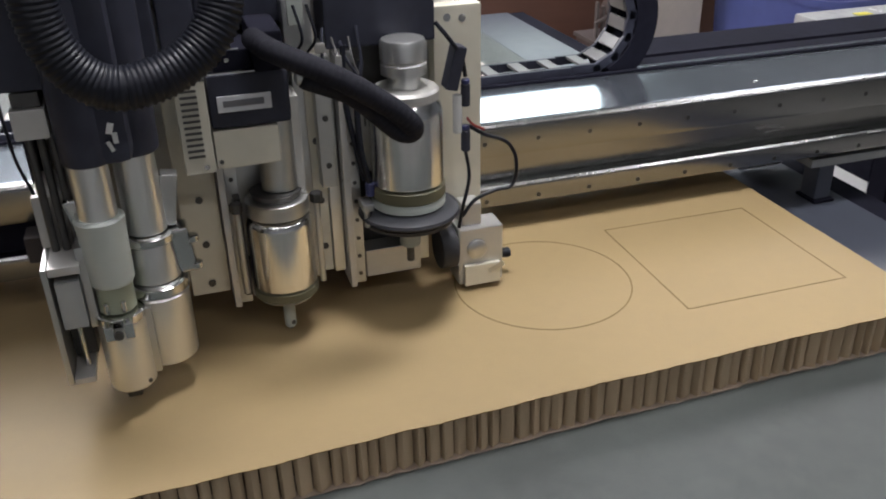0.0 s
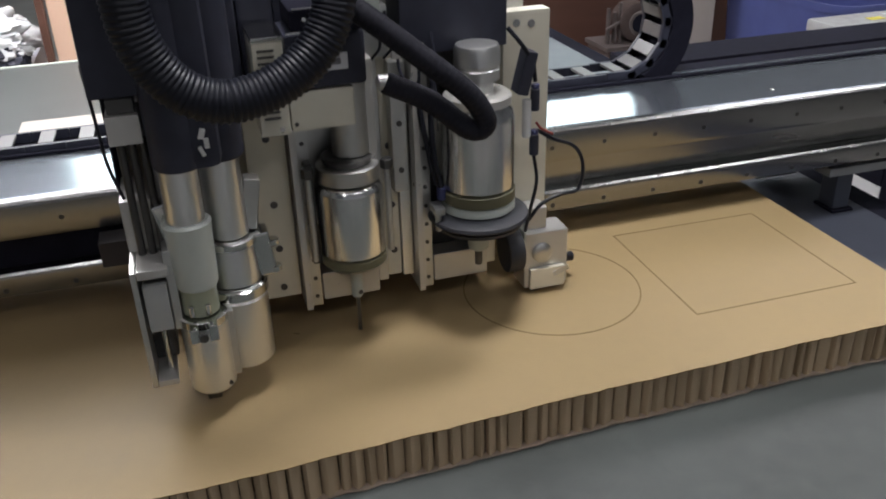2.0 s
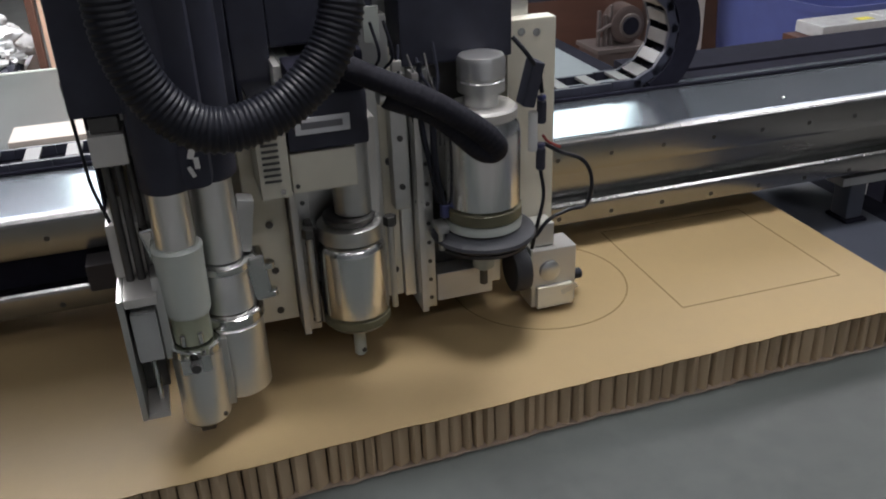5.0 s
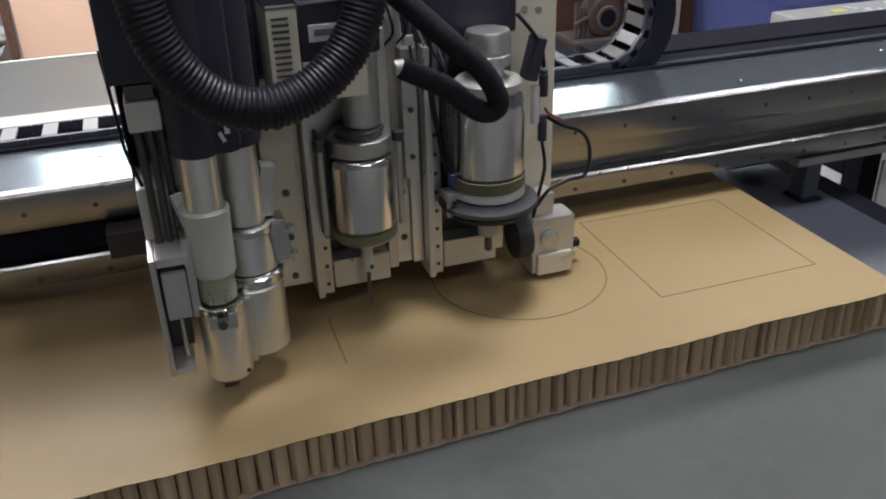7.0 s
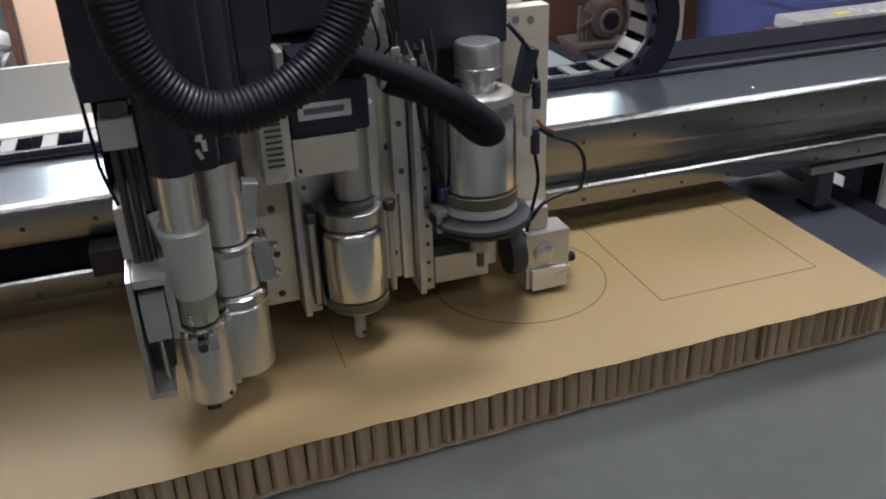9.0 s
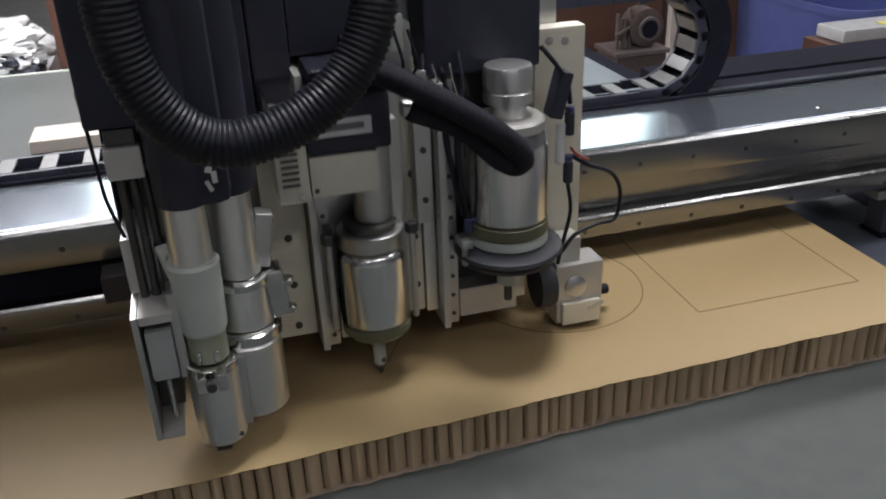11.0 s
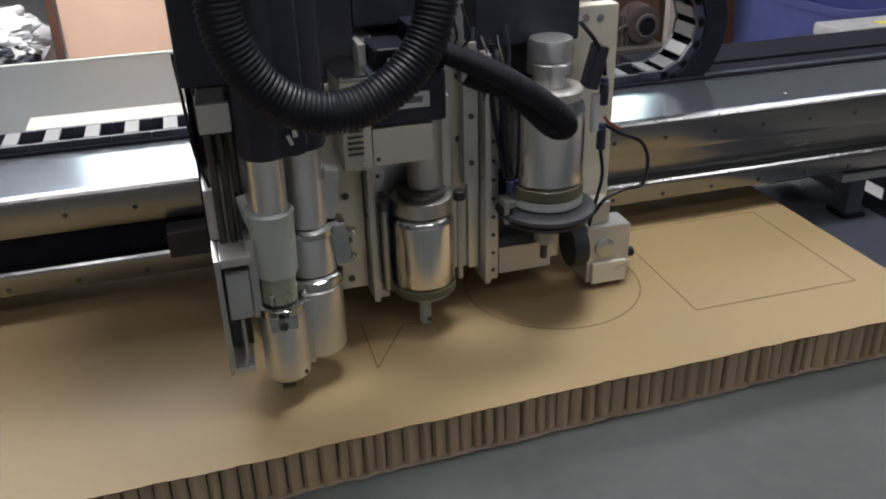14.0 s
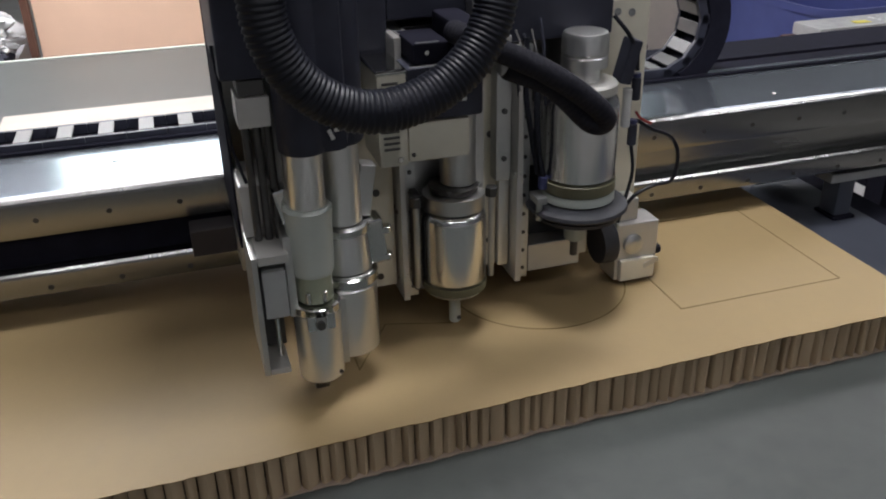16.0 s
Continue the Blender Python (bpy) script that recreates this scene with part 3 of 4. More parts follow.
part("hose_line", tube([(-0.415, 0.142, 1.22), (-0.418, 0.135, 1.16), (-0.410, 0.13, 1.10), (-0.402, 0.128, 1.055)], 0.0035, 24, 10), RUBBER, head)
part("blue_fitting", rod(-0.396, 0.125, 1.035, 1.052, 0.006, seg=16), BLUE_PART, head)
for x in (-0.470, -0.455):
    part("cable_end", tube([(x, 0.145, 1.215), (x + 0.008, 0.13, 1.235), (x + 0.002, 0.14, 1.27)], 0.0018, 12, 8), RUBBER, head)

# loose thin wires between the spindle and the slide
for k in range(5):
    rnd = random.Random(70 + k)
    x = -0.436 + k * 0.010
    part("thin_wire", tube([(x, 0.150, 1.232 + rnd.uniform(-0.01, 0.01)), (x + rnd.uniform(-0.01, 0.012), 0.138, 1.205), (x + rnd.uniform(-0.004, 0.018), 0.134, 1.175), (x + 0.012, 0.140, 1.150 - 0.01 * k)],
                           0.0012 if k % 2 else 0.0018, 22, 6), BAR_GREY if k % 2 else BLACK, head)
part("cable_clip", box(-0.448, -0.436, 0.136, 0.1415, 1.214, 1.226, 0.002), WHITE_METAL, head)
for z in (1.075, 1.135):
    part("slide_bolt", lathe(-0.442, 0.1415, [(0.0035, -0.002), (0.0035, 0.001), (0.002, 0.0015)], 12, None, "Y", z), DARK_STEEL, head)

# knife unit: slides up and down
KX, KY = -0.5105, 0.132
KNIFE = part("knife_body", lathe(KX, KY, [(0.037, 0.930), (0.040, 0.933), (0.040, 1.014), (0.0375, 1.021), (0.033, 1.024), (0.028, 1.0245)], 56), POLISH, head, "shiny aluminium knife housing")
part("olive_ring", lathe(KX, KY, [(0.036, 0.9165), (0.0405, 0.9185), (0.0405, 0.9285), (0.037, 0.9295)], 56), OLIVE, KNIFE)
part("lower_cap", lathe(KX, KY, [(0.026, 0.911), (0.035, 0.9125), (0.0375, 0.916)], 48), SATIN, KNIFE)
part("nose", lathe(KX, KY, [(0.006, 0.863), (0.0075, 0.865), (0.0075, 0.908), (0.011, 0.9105)], 28), POLY, KNIFE, "pale knife nose")
part("nose_screw", lathe(KX + 0.003, KY - 0.0070, [(0.003, -0.001), (0.003, 0.001), (0.002, 0.0015)], 10, None, "Y", 0.871), DARK_STEEL, KNIFE)
part("blade", box(KX - 0.0026, KX + 0.0026, KY - 0.0007, KY + 0.0007, 0.8108, 0.8625, 0.0003), DARK_STEEL, KNIFE, "thin steel blade")
part("collar", lathe(KX, KY, [(0.034, 1.0265), (0.038, 1.028), (0.038, 1.046), (0.034, 1.048)], 48), SATIN, KNIFE, "clamp collar")
part("collar_gap", lathe(KX, KY, [(0.029, 1.0485), (0.031, 1.056), (0.026, 1.058)], 40), DARK_STEEL, KNIFE)
part("drive_column", rod(KX + 0.006, KY, 1.0585, 1.150, 0.022, seg=36), SATIN, KNIFE, "bright drive column")
dbx = part("gearbox", box(-0.575, -0.503, 0.092, 0.160, 1.105, 1.150, 0.003), IVORY, KNIFE, "pale metal gearbox")
cov = part("vent_cover", box(-0.609, -0.5765, 0.088, 0.165, 1.104, 1.2075, 0.002), IVORY, KNIFE, "pale slotted cover")
for k in range(12):
    part("vent_slot", box(-0.604, -0.5860, 0.0866, 0.0885, 1.1235 + k * 0.0067, 1.1262 + k * 0.0067, 0.0005), DARK_STEEL, cov)
part("vent_cap", box(-0.6095, -0.5760, 0.0875, 0.165, 1.2078, 1.2132, 0.002), CHROME, cov, "bright folded top")
part("cover_screw", lathe(-0.586, 0.0875, [(0.003, -0.0015), (0.003, 0.001), (0.002, 0.0015)], 12, None, "Y", 1.112), CHROME, cov)
part("cover_screw", lathe(-0.5695, 0.0915, [(0.0025, -0.001), (0.0025, 0.001), (0.002, 0.0015)], 12, None, "Y", 1.114), DARK_STEEL, cov)
mot = part("servo_motor", box(-0.575, -0.487, 0.090, 0.170, 1.1515, 1.212, 0.006), BLACK, KNIFE, "black servo motor")
part("edge_strip", box(-0.572, -0.520, 0.0890, 0.0915, 1.2125, 1.2140, 0.0005), SATIN, mot, "bright top edge")
con = part("connector", box(-0.566, -0.524, 0.098, 0.168, 1.2125, 1.236, 0.004), DULL_BLACK, KNIFE, "black connector lid")
part("cable_socket", box(-0.5235, -0.490, 0.080, 0.168, 1.2125, 1.257, 0.006), DULL_BLACK, KNIFE, "black cable socket")
part("lid_edge", box(-0.562, -0.536, 0.0965, 0.0985, 1.2362, 1.2374, 0.0004), SATIN, con)
part("lid_screw", lathe(-0.550, 0.0975, [(0.0025, -0.001), (0.0025, 0.001), (0.002, 0.0015)], 12, None, "Y", 1.2255), CHROME, con)
part("name_plate", box(-0.566, -0.508, 0.0880, 0.0898, 1.171, 1.189, 0.0005), PAPER, mot, "pale name plate")
part("print_bar", box(-0.560, -0.516, 0.0872, 0.0879, 1.177, 1.184, 0), INK, mot)
part("motor_bracket", box(-0.4865, -0.474, 0.125, 0.170, 1.03, 1.17, 0.002), WHITE_METAL, KNIFE)
part("slide_block", box(-0.556, -0.475, 0.1655, 0.1835, 0.955, 1.10, 0.002), SATIN, KNIFE)
for x in (-0.560, -0.464):
    g = part("guide_post", rod(x, 0.125, 0.925, 1.035, 0.004, seg=16), SATIN, KNIFE)
    part("post_nut", rod(x, 0.125, 1.0355, 1.048, 0.008, seg=6), DARK_STEEL, g)
part("side_bar", box(-0.562, -0.553, 0.130, 0.150, 0.918, 1.05, 0.002), DARK_STEEL, KNIFE)

# oscillating tool with two tubes
TX, TY = -0.7015, 0.032
UX, UY = -0.6595, 0.066
part("front_tube", rod(TX, TY, 1.090, 1.165, 0.0195, seg=44), BRUSHED, head, "bright steel tube")
part("polymer_sleeve", lathe(TX, TY, [(0.0215, 1.022), (0.0232, 1.026), (0.0245, 1.085), (0.0255, 1.096), (0.0225, 1.099)], 48), POLY, head, "milky polymer sleeve")
part("sleeve_neck", rod(TX, TY, 0.990, 1.0215, 0.0195, seg=40), NECK, head, "cloudy greenish polymer neck")
for k in range(2):
    part("neck_pin", rod(TX - 0.010 + 0.017 * k, TY - 0.0185, 0.992, 1.006, 0.003, seg=12), CHROME, head)
foot = part("tool_foot", lathe(TX, TY, [(0.0225, 0.892), (0.025, 0.895), (0.0255, 0.972), (0.0235, 0.976)], 52), BRUSHED, head, "bright steel tool foot")
part("foot_clamp", lathe(TX, TY, [(0.024, 0.9765), (0.0265, 0.978), (0.0265, 0.986), (0.023, 0.9885)], 48), CHROME, foot)
part("clamp_ear", box(TX + 0.004, TX + 0.014, TY - 0.036, TY - 0.020, 0.968, 0.988, 0.002), CHROME, foot)
part("clamp_ear", box(TX - 0.016, TX - 0.006, TY - 0.036, TY - 0.020, 0.968, 0.986, 0.002), CHROME, foot)
part("clamp_bolt", lathe(TX - 0.002, TY - 0.037, [(0.005, -0.002), (0.005, 0.002), (0.003, 0.003)], 14, None, "Y", 0.975), DARK_STEEL, foot)
part("foot_screw", lathe(TX + 0.018, TY - 0.0185, [(0.0025, -0.001), (0.0025, 0.001), (0.002, 0.0015)], 10, None, "Y", 0.9005), DARK_STEEL, foot)
part("tool_tip", box(TX - 0.010, TX + 0.006, TY - 0.006, TY + 0.010, 0.874, 0.8915, 0.002), DARK_STEEL, foot, "dark tool tip")
part("rear_tube", rod(UX, UY, 1.060, 1.165, 0.0215, seg=44), BRUSHED, head, "bright steel tube")
rf = part("rear_foot", lathe(UX, UY, [(0.029, 0.900), (0.0325, 0.903), (0.033, 0.985), (0.0305, 0.988)], 52), BRUSHED, head, "bright steel tool foot")
part("rear_collar", lathe(UX, UY, [(0.0315, 0.9885), (0.035, 0.990), (0.035, 1.000), (0.0285, 1.004)], 48), CHROME, rf)
part("rear_barrel", lathe(UX, UY, [(0.0285, 1.0045), (0.0280, 1.020), (0.0255, 1.044), (0.0245, 1.048)], 44), BRUSHED, rf)
part("upper_collar", lathe(UX, UY, [(0.0255, 1.0485), (0.029, 1.050), (0.029, 1.057), (0.024, 1.0595)], 48), CHROME, rf)
part("bridge", box(TX + 0.012, UX - 0.010, TY - 0.004, UY + 0.012, 0.900, 0.984, 0.002), SATIN, rf)
part("bridge_lug", box(UX + 0.024, UX + 0.044, UY - 0.012, UY + 0.016, 1.006, 1.060, 0.004, turn=Matrix.Rotation(radians(-6), 4, "Y")), CHROME, rf)
for z in (1.012, 1.045):
    part("lug_screw", rod(UX + 0.045, UY - 0.006, z - 0.004, z + 0.004, 0.007, seg=16), CHROME, rf)
part("bridge_wing", box(UX + 0.018, UX + 0.036, UY - 0.002, UY + 0.02, 1.061, 1.120, 0.003, turn=Matrix.Rotation(radians(10), 4, "Y")), SATIN, rf)
part("tool_wrap", lathe(TX + 0.002, TY, [(0.0235, 1.158), (0.0255, 1.161), (0.0265, 1.30), (0.024, 1.42)], 40), BLACK, head, "black wrapped motor")
part("tool_wrap", lathe(UX + 0.002, UY, [(0.0245, 1.152), (0.0265, 1.156), (0.0275, 1.30), (0.025, 1.42)], 40), BLACK, head, "black wrapped motor")
part("wrap_web", box(TX - 0.002, UX + 0.004, TY - 0.020, UY + 0.01, 1.156, 1.42, 0.012), BLACK, head)
for k, (dx, z, w) in enumerate(((0.0, 1.190, 0.006), (0.004, 1.180, 0.005), (-0.001, 1.172, 0.004))):
    part("tape_scrap", box(TX + 0.026 + dx, TX + 0.026 + dx + w, TY - 0.0225, TY - 0.0205, z, z + 0.011, 0.0005, turn=Matrix.Rotation(radians(18 - 20 * k), 4, "Y")), BRUSHED, head, "crinkled silver tape")
# side column and channel
part("left_cover", box(-0.772, -0.722, 0.035, 0.20, 1.232, 1.60, 0.004), BLACK, head, "black side cover")
part("column_block", box(-0.760, -0.728, 0.030, 0.075, 1.186, 1.216, 0.002), WHITE_METAL, head, "pale bearing block")
part("column_cap", box(-0.757, -0.731, 0.035, 0.072, 1.2165, 1.2315, 0.002), DARK_STEEL, head)
for x in (-0.752, -0.741, -0.730):
    part("guide_rod", rod(x, 0.055, 1.055, 1.1855, 0.0042, seg=20), DARK_STEEL, head)
part("rear_upright", box(-0.728, -0.719, 0.060, 0.2215, 1.04, 1.40, 0.002), GREY_METAL, head)
ch = part("channel_side", box(-0.766, -0.760, 0.012, 0.110, 0.913, 1.055, 0.001), SATIN, head, "bright channel side")
part("channel_upper", box(-0.766, -0.733, 0.062, 0.140, 1.056, 1.115, 0.003), WHITE_METAL, ch)
part("channel_floor", box(-0.7595, -0.738, 0.012, 0.080, 0.913, 0.920, 0.001), WHITE_METAL, ch)
part("channel_top", box(-0.7595, -0.728, 0.012, 0.110, 1.046, 1.0555, 0.001), WHITE_METAL, ch)
part("channel_bed", box(-0.7595, -0.735, 0.060, 0.110, 0.9205, 1.0455, 0.001), DARK_STEEL, ch)
part("channel_rod", rod(-0.745, 0.035, 0.9205, 0.979, 0.0028, seg=14), CHROME, ch)
part("channel_slider", box(-0.757, -0.732, 0.016, 0.058, 0.980, 1.036, 0.002), GREY_METAL, ch)
part("channel_link", box(-0.7315, -0.722, 0.022, 0.060, 0.975, 1.070, 0.002), SATIN, ch)
part("tool_clamp", box(-0.7315, -0.716, 0.040, 0.080, 1.075, 1.115, 0.004, turn=Matrix.Rotation(radians(-12), 4, "Y")), CHROME, head)
part("side_panel", box(-0.7685, -0.7655, 0.115, 0.312, 1.02, 1.60, 0.001), DULL_BLACK, head, "black side panel")
part("wire", tube([(-0.7735, 0.06, 1.262), (-0.7735, 0.06, 1.255), (-0.772, 0.058, 1.235), (-0.769, 0.05, 1.19), (-0.767, 0.05, 1.16), (-0.758, 0.045, 1.125)], 0.0018, 30, 8), RUBBER, head)
# upper black bodies between the tools
part("cover_block", box(-0.660, -0.618, 0.13, 0.2215, 1.187, 1.56, 0.004), BLACK, head, "black cover")
part("rear_block", box(-0.6145, -0.5735, 0.172, 0.2215, 1.190, 1.56, 0.004), BLACK, head, "black cover")
part("upper_motor", box(-0.573, -0.455, 0.175, 0.2215, 1.245, 1.55, 0.004), BLACK, head, "black cover")
part("clamp_plate", box(-0.480, -0.447, 0.150, 0.174, 1.215, 1.275, 0.003), SATIN, head, "bright clamp")
part("clamp_tab", box(-0.474, -0.456, 0.147, 0.1495, 1.246, 1.285, 0.001), POLY, head)


# the corrugated hose hangs in a loop whose two arms follow the head: left x, lowest x and z, right x, height of the bow
START, RAISED, HALF, LOW = (-0.709, -0.650, 1.245, -0.551, 0.082), (-0.708, -0.655, 1.249, -0.541, 0.090), (-0.719, -0.642, 1.237, -0.532, 0.097), (-0.716, -0.640, 1.227, -0.522, 0.116)
SAGGED, SECOND, DEEP = (-0.732, -0.625, 1.207, -0.524, 0.127), (-0.725, -0.648, 1.227, -0.514, 0.118), (-0.726, -0.650, 1.236, -0.530, 0.116)
SETTLING, THIRD, WIDE = (-0.722, -0.631, 1.221, -0.517, 0.111), (-0.728, -0.632, 1.214, -0.522, 0.112), (-0.733, -0.631, 1.209, -0.509, 0.107)
BOWS = [(0.0, START), (0.4, START), (1.0, RAISED), (1.5, RAISED), (2.0, HALF), (2.6, LOW), (4.2, LOW), (5.9, LOW), (6.5, SAGGED), (7.0, tuple(0.65 * a + 0.35 * b for a, b in zip(SAGGED, SECOND))),
        (7.8, SECOND), (9.2, SECOND), (10.9, SECOND), (11.5, DEEP), (11.8, DEEP), (12.5, SETTLING), (13.0, THIRD), (14.0, THIRD), (16.0, WIDE)]
RIB_PITCH, RIBS = 0.0056, 120


def bow_line(bow):
    """The middle line of the hose: a straight arm, two quarter ellipses, a slanting arm."""
    xl, xb, zb, xr, h = bow
    pts = [Vector((xl, -0.033, 1.50))]
    for i in range(41):
        a = math.pi / 2 * (1 - i / 20)
        side = xb - xl if i < 20 else xr - xb
        pts.append(Vector((xb - side * math.sin(a), -0.033 + 0.03 * max(0, i / 20 - 1), zb + h * (1 - math.cos(a)))))
    pts.append(pts[-1] + Vector((0.04, 0.05, 0.25)))
    return pts


def along(pts, s):
    """Place and direction at s metres along a line of points."""
    for a, b in zip(pts, pts[1:]):
        d = (b - a).length
        if s <= d or b is pts[-1]:
            return a.lerp(b, s / d), (b - a).normalized()
        s -= d


def laid(place, way, base):
    """A pose whose z axis points along the line."""
    across = Vector((0, 1, 0)).cross(way).normalized()
    m = Matrix((across, way.cross(across), way)).transposed().to_4x4()
    m.translation = place - base
    return m


def ring_mesh(name, profile, material, seg=20):
    me = bpy.data.meshes.new(name)
    bm = lathe(0, 0, profile, seg)
    bmesh.ops.recalc_face_normals(bm, faces=bm.faces)
    bm.to_mesh(me)
    bm.free()
    shade(me, 50)
    me.materials.append(material)
    return me


HOSE = part("corrugated_hose", lathe(BOWS[0][1][0], -0.033, [(0.0225, 1.497), (0.025, 1.50), (0.025, 1.535), (0.0225, 1.538)], 28), RUBBER, head, "black corrugated hose")
rib = ring_mesh("rib", [(0.0150, -0.0052), (0.0192, -0.0042), (0.0196, -0.0022), (0.0210, -0.0008), (0.0210, 0.0008), (0.0196, 0.0022), (0.0192, 0.0042), (0.0150, 0.0052)], RUBBER)
HOSE_RIBS = []
for i in range(RIBS):
    ob = new("rib", rib)
    ob.parent = HOSE
    HOSE_RIBS.append(ob)

# the cable sleeve runs from a fixed fitting round a tight turn up to the knife motor
SLEEVE = part("cable_sleeve", lathe(-0.486, 0.052, [(0.005, 0), (0.0085, 0.002), (0.0085, 0.012), (0.0075, 0.014)], 20, None, "X", 1.214), SATIN, head, "black cable sleeve on a bright fitting")
SLEEVE_PIECES = []
piece = ring_mesh("sleeve_piece", [(0.0080, -0.0085), (0.0112, -0.0068), (0.0124, -0.0030), (0.0124, 0.0030), (0.0112, 0.0068), (0.0080, 0.0085)], FABRIC, 18)
for i in range(52):
    ob = new("sleeve_piece", piece)
    ob.parent = SLEEVE
    SLEEVE_PIECES.append(ob)


def sleeve_line(lift):
    u = min(1.0, lift / 0.1)
    mix = lambda a, b: Vector(a).lerp(Vector(b), u)
    return [Vector((-0.474, 0.052, 1.212)), mix((-0.424, 0.050, 1.188), (-0.430, 0.050, 1.186)), mix((-0.376, 0.048, 1.143), (-0.394, 0.044, 1.160)),
            mix((-0.361, 0.040, 1.146), (-0.373, 0.038, 1.170)), mix((-0.383, 0.034, 1.171), (-0.390, 0.034, 1.214)), mix((-0.440, 0.032, 1.211), (-0.432, 0.032, 1.262)),
            Vector((-0.506, 0.048, 1.243 + lift)), Vector((-0.520, 0.095, 1.246 + lift))]


# ---- behind the machine ----
offcut = plain("offcut_strip", box(-0.99, 0.20, 1.21, 1.33, TABLE_Z, TABLE_Z + 0.03, 0.003), OFFCUT, "cream board offcut lying on the table", "offcut", "")
carton = thing("carton", (-0.6, 3.25, 0), "tall peach-coloured cardboard carton on the floor", "carton")
part("panel", box(-1.09, 0.15, 3.0, 3.5, 0, 1.5, 0.006), PINK_WALL, carton)
post = plain("timber_post", box(-1.128, -1.10, 2.96, 3.02, 0, 1.6, 0.003), BROWN, "dark timber post beside the carton", "post", "")
stand = plain("pallet_stack", box(-2.3, -1.20, 2.85, 3.6, 0, 0.56, 0.01), WALL, "pale stack of sheets on the floor", "stack", "")


def crumple(name, cx, cy, cz, size, material, label, seed):
    bm = bmesh.new()
    bmesh.ops.create_icosphere(bm, subdivisions=5, radius=1)
    noise.seed_set(seed)
    for v in bm.verts:
        d = 1 + 0.35 * noise.noise(v.co * 1.7 + Vector((seed, 0, 0))) + 0.30 * (abs(noise.noise(v.co * 3.1)) - 0.25) + 0.14 * abs(noise.noise(v.co * 8.3 + Vector((0, seed, 0))))
        v.co = Vector((v.co.x * size[0] * d, v.co.y * size[1] * d, max(-0.98, v.co.z * d) * size[2]))
        v.co += Vector((cx, cy, cz + size[2] * 0.98))
    return plain(name, bm, material, label, "plastic film", "")


crumple("plastic_film", -1.42, 3.05, 0.56, (0.26, 0.16, 0.12), WRAP, "crumpled clear plastic film on the stack", 5)
crumple("plastic_film", -1.30, 2.98, 0.56, (0.10, 0.1, 0.07), BLACK, "crumpled black plastic film on the stack", 9)
crumple("plastic_film", -1.75, 3.2, 0.56, (0.3, 0.2, 0.2), BLACK, "crumpled black plastic film on the stack", 11)


def tapered_bin(cx, cy, z0, z1, w0, w1, d0, d1):
    tb = thing("bin", (cx, cy, z0), "large blue plastic bin on the floor", "bin")
    bm = bmesh.new()
    outer, inner = [], []
    n = 40
    for z, w, d in ((z0, w0, d0), (z1 - 0.03, w1, d1)):
        ring = []
        for i in range(n):
            a = 2 * math.pi * i / n
            c, s = math.cos(a), math.sin(a)
            k = (abs(c) ** 5 + abs(s) ** 5) ** -0.2
            ring.append(bm.verts.new((cx + w * c * k, cy + d * s * k, z)))
        outer.append(ring)
    for i in range(n):
        bm.faces.new((outer[0][i], outer[0][(i + 1) % n], outer[1][(i + 1) % n], outer[1][i]))
    bm.faces.new(outer[0][::-1])
    bottom = []
    for i in range(n):
        co = outer[0][i].co.lerp(Vector((cx, cy, z0)), 0.04)
        bottom.append(bm.verts.new((co.x, co.y, z0 + 0.02)))
        co = outer[1][i].co.lerp(Vector((cx, cy, z1 - 0.03)), 0.03)
        inner.append(bm.verts.new((co.x, co.y, z1 - 0.03)))
    for i in range(n):
        bm.faces.new((inner[i], inner[(i + 1) % n], bottom[(i + 1) % n], bottom[i]))
        bm.faces.new((outer[1][i], outer[1][(i + 1) % n], inner[(i + 1) % n], inner[i]))
    bm.faces.new(bottom)
    part("tub", bm, BLUE_BIN, tb)
    rim = [(cx + (w1 + 0.004) * math.cos(a) * (abs(math.cos(a)) ** 5 + abs(math.sin(a)) ** 5) ** -0.2,
            cy + (d1 + 0.004) * math.sin(a) * (abs(math.cos(a)) ** 5 + abs(math.sin(a)) ** 5) ** -0.2) for a in [2 * math.pi * i / 60 for i in range(60)]]
    part("rim", ribbon(rim, 0.014, z1 - 0.032, z1, True), BLUE_BIN, tb)


tapered_bin(2.25, 2.56, 0, 0.69, 0.22, 0.25, 0.40, 0.44)
shelf = thing("timber_bench", (2.25, 2.2, 0), "dark brown timber bench behind the machine", "bench")
part("top", box(1.78, 2.9, 1.78, 2.10, 0.57, 0.62, 0.004), BROWN, shelf)
for lx in (1.83, 2.85):
    for ly in (1.82, 2.06):
        part("leg", box(lx - 0.035, lx + 0.035, ly - 0.035, ly + 0.035, 0, 0.57, 0.003), BROWN, shelf)
pk = thing("packet", (2.15, 2.1, 0.62), "clear wrapped white packet with yellow print on the bench", "packet")
part("wrapper", box(1.83, 2.5, 1.93, 2.095, 0.6205, 0.672, 0.012), WRAP, pk)
part("print", box(2.03, 2.10, 1.96, 2.0, 0.6725, 0.674, 0), YELLOW, pk)
plain("brown_cabinet", box(0.50, 1.565, 2.85, 3.4, 0, 1.25, 0.01), BROWN, "dark reddish brown wooden cabinet", "cabinet", "")
plain("pale_panel", box(1.575, 1.86, 2.78, 2.82, 0, 1.15, 0.004), OFFCUT, "pale board standing against the cabinet", "board", "")
old = thing("blower", (1.28, 2.6, 0), "dusty brown blower with a round housing", "blower")
part("base", box(1.16, 1.40, 2.50, 2.70, 0, 0.505, 0.008), HUB, old)
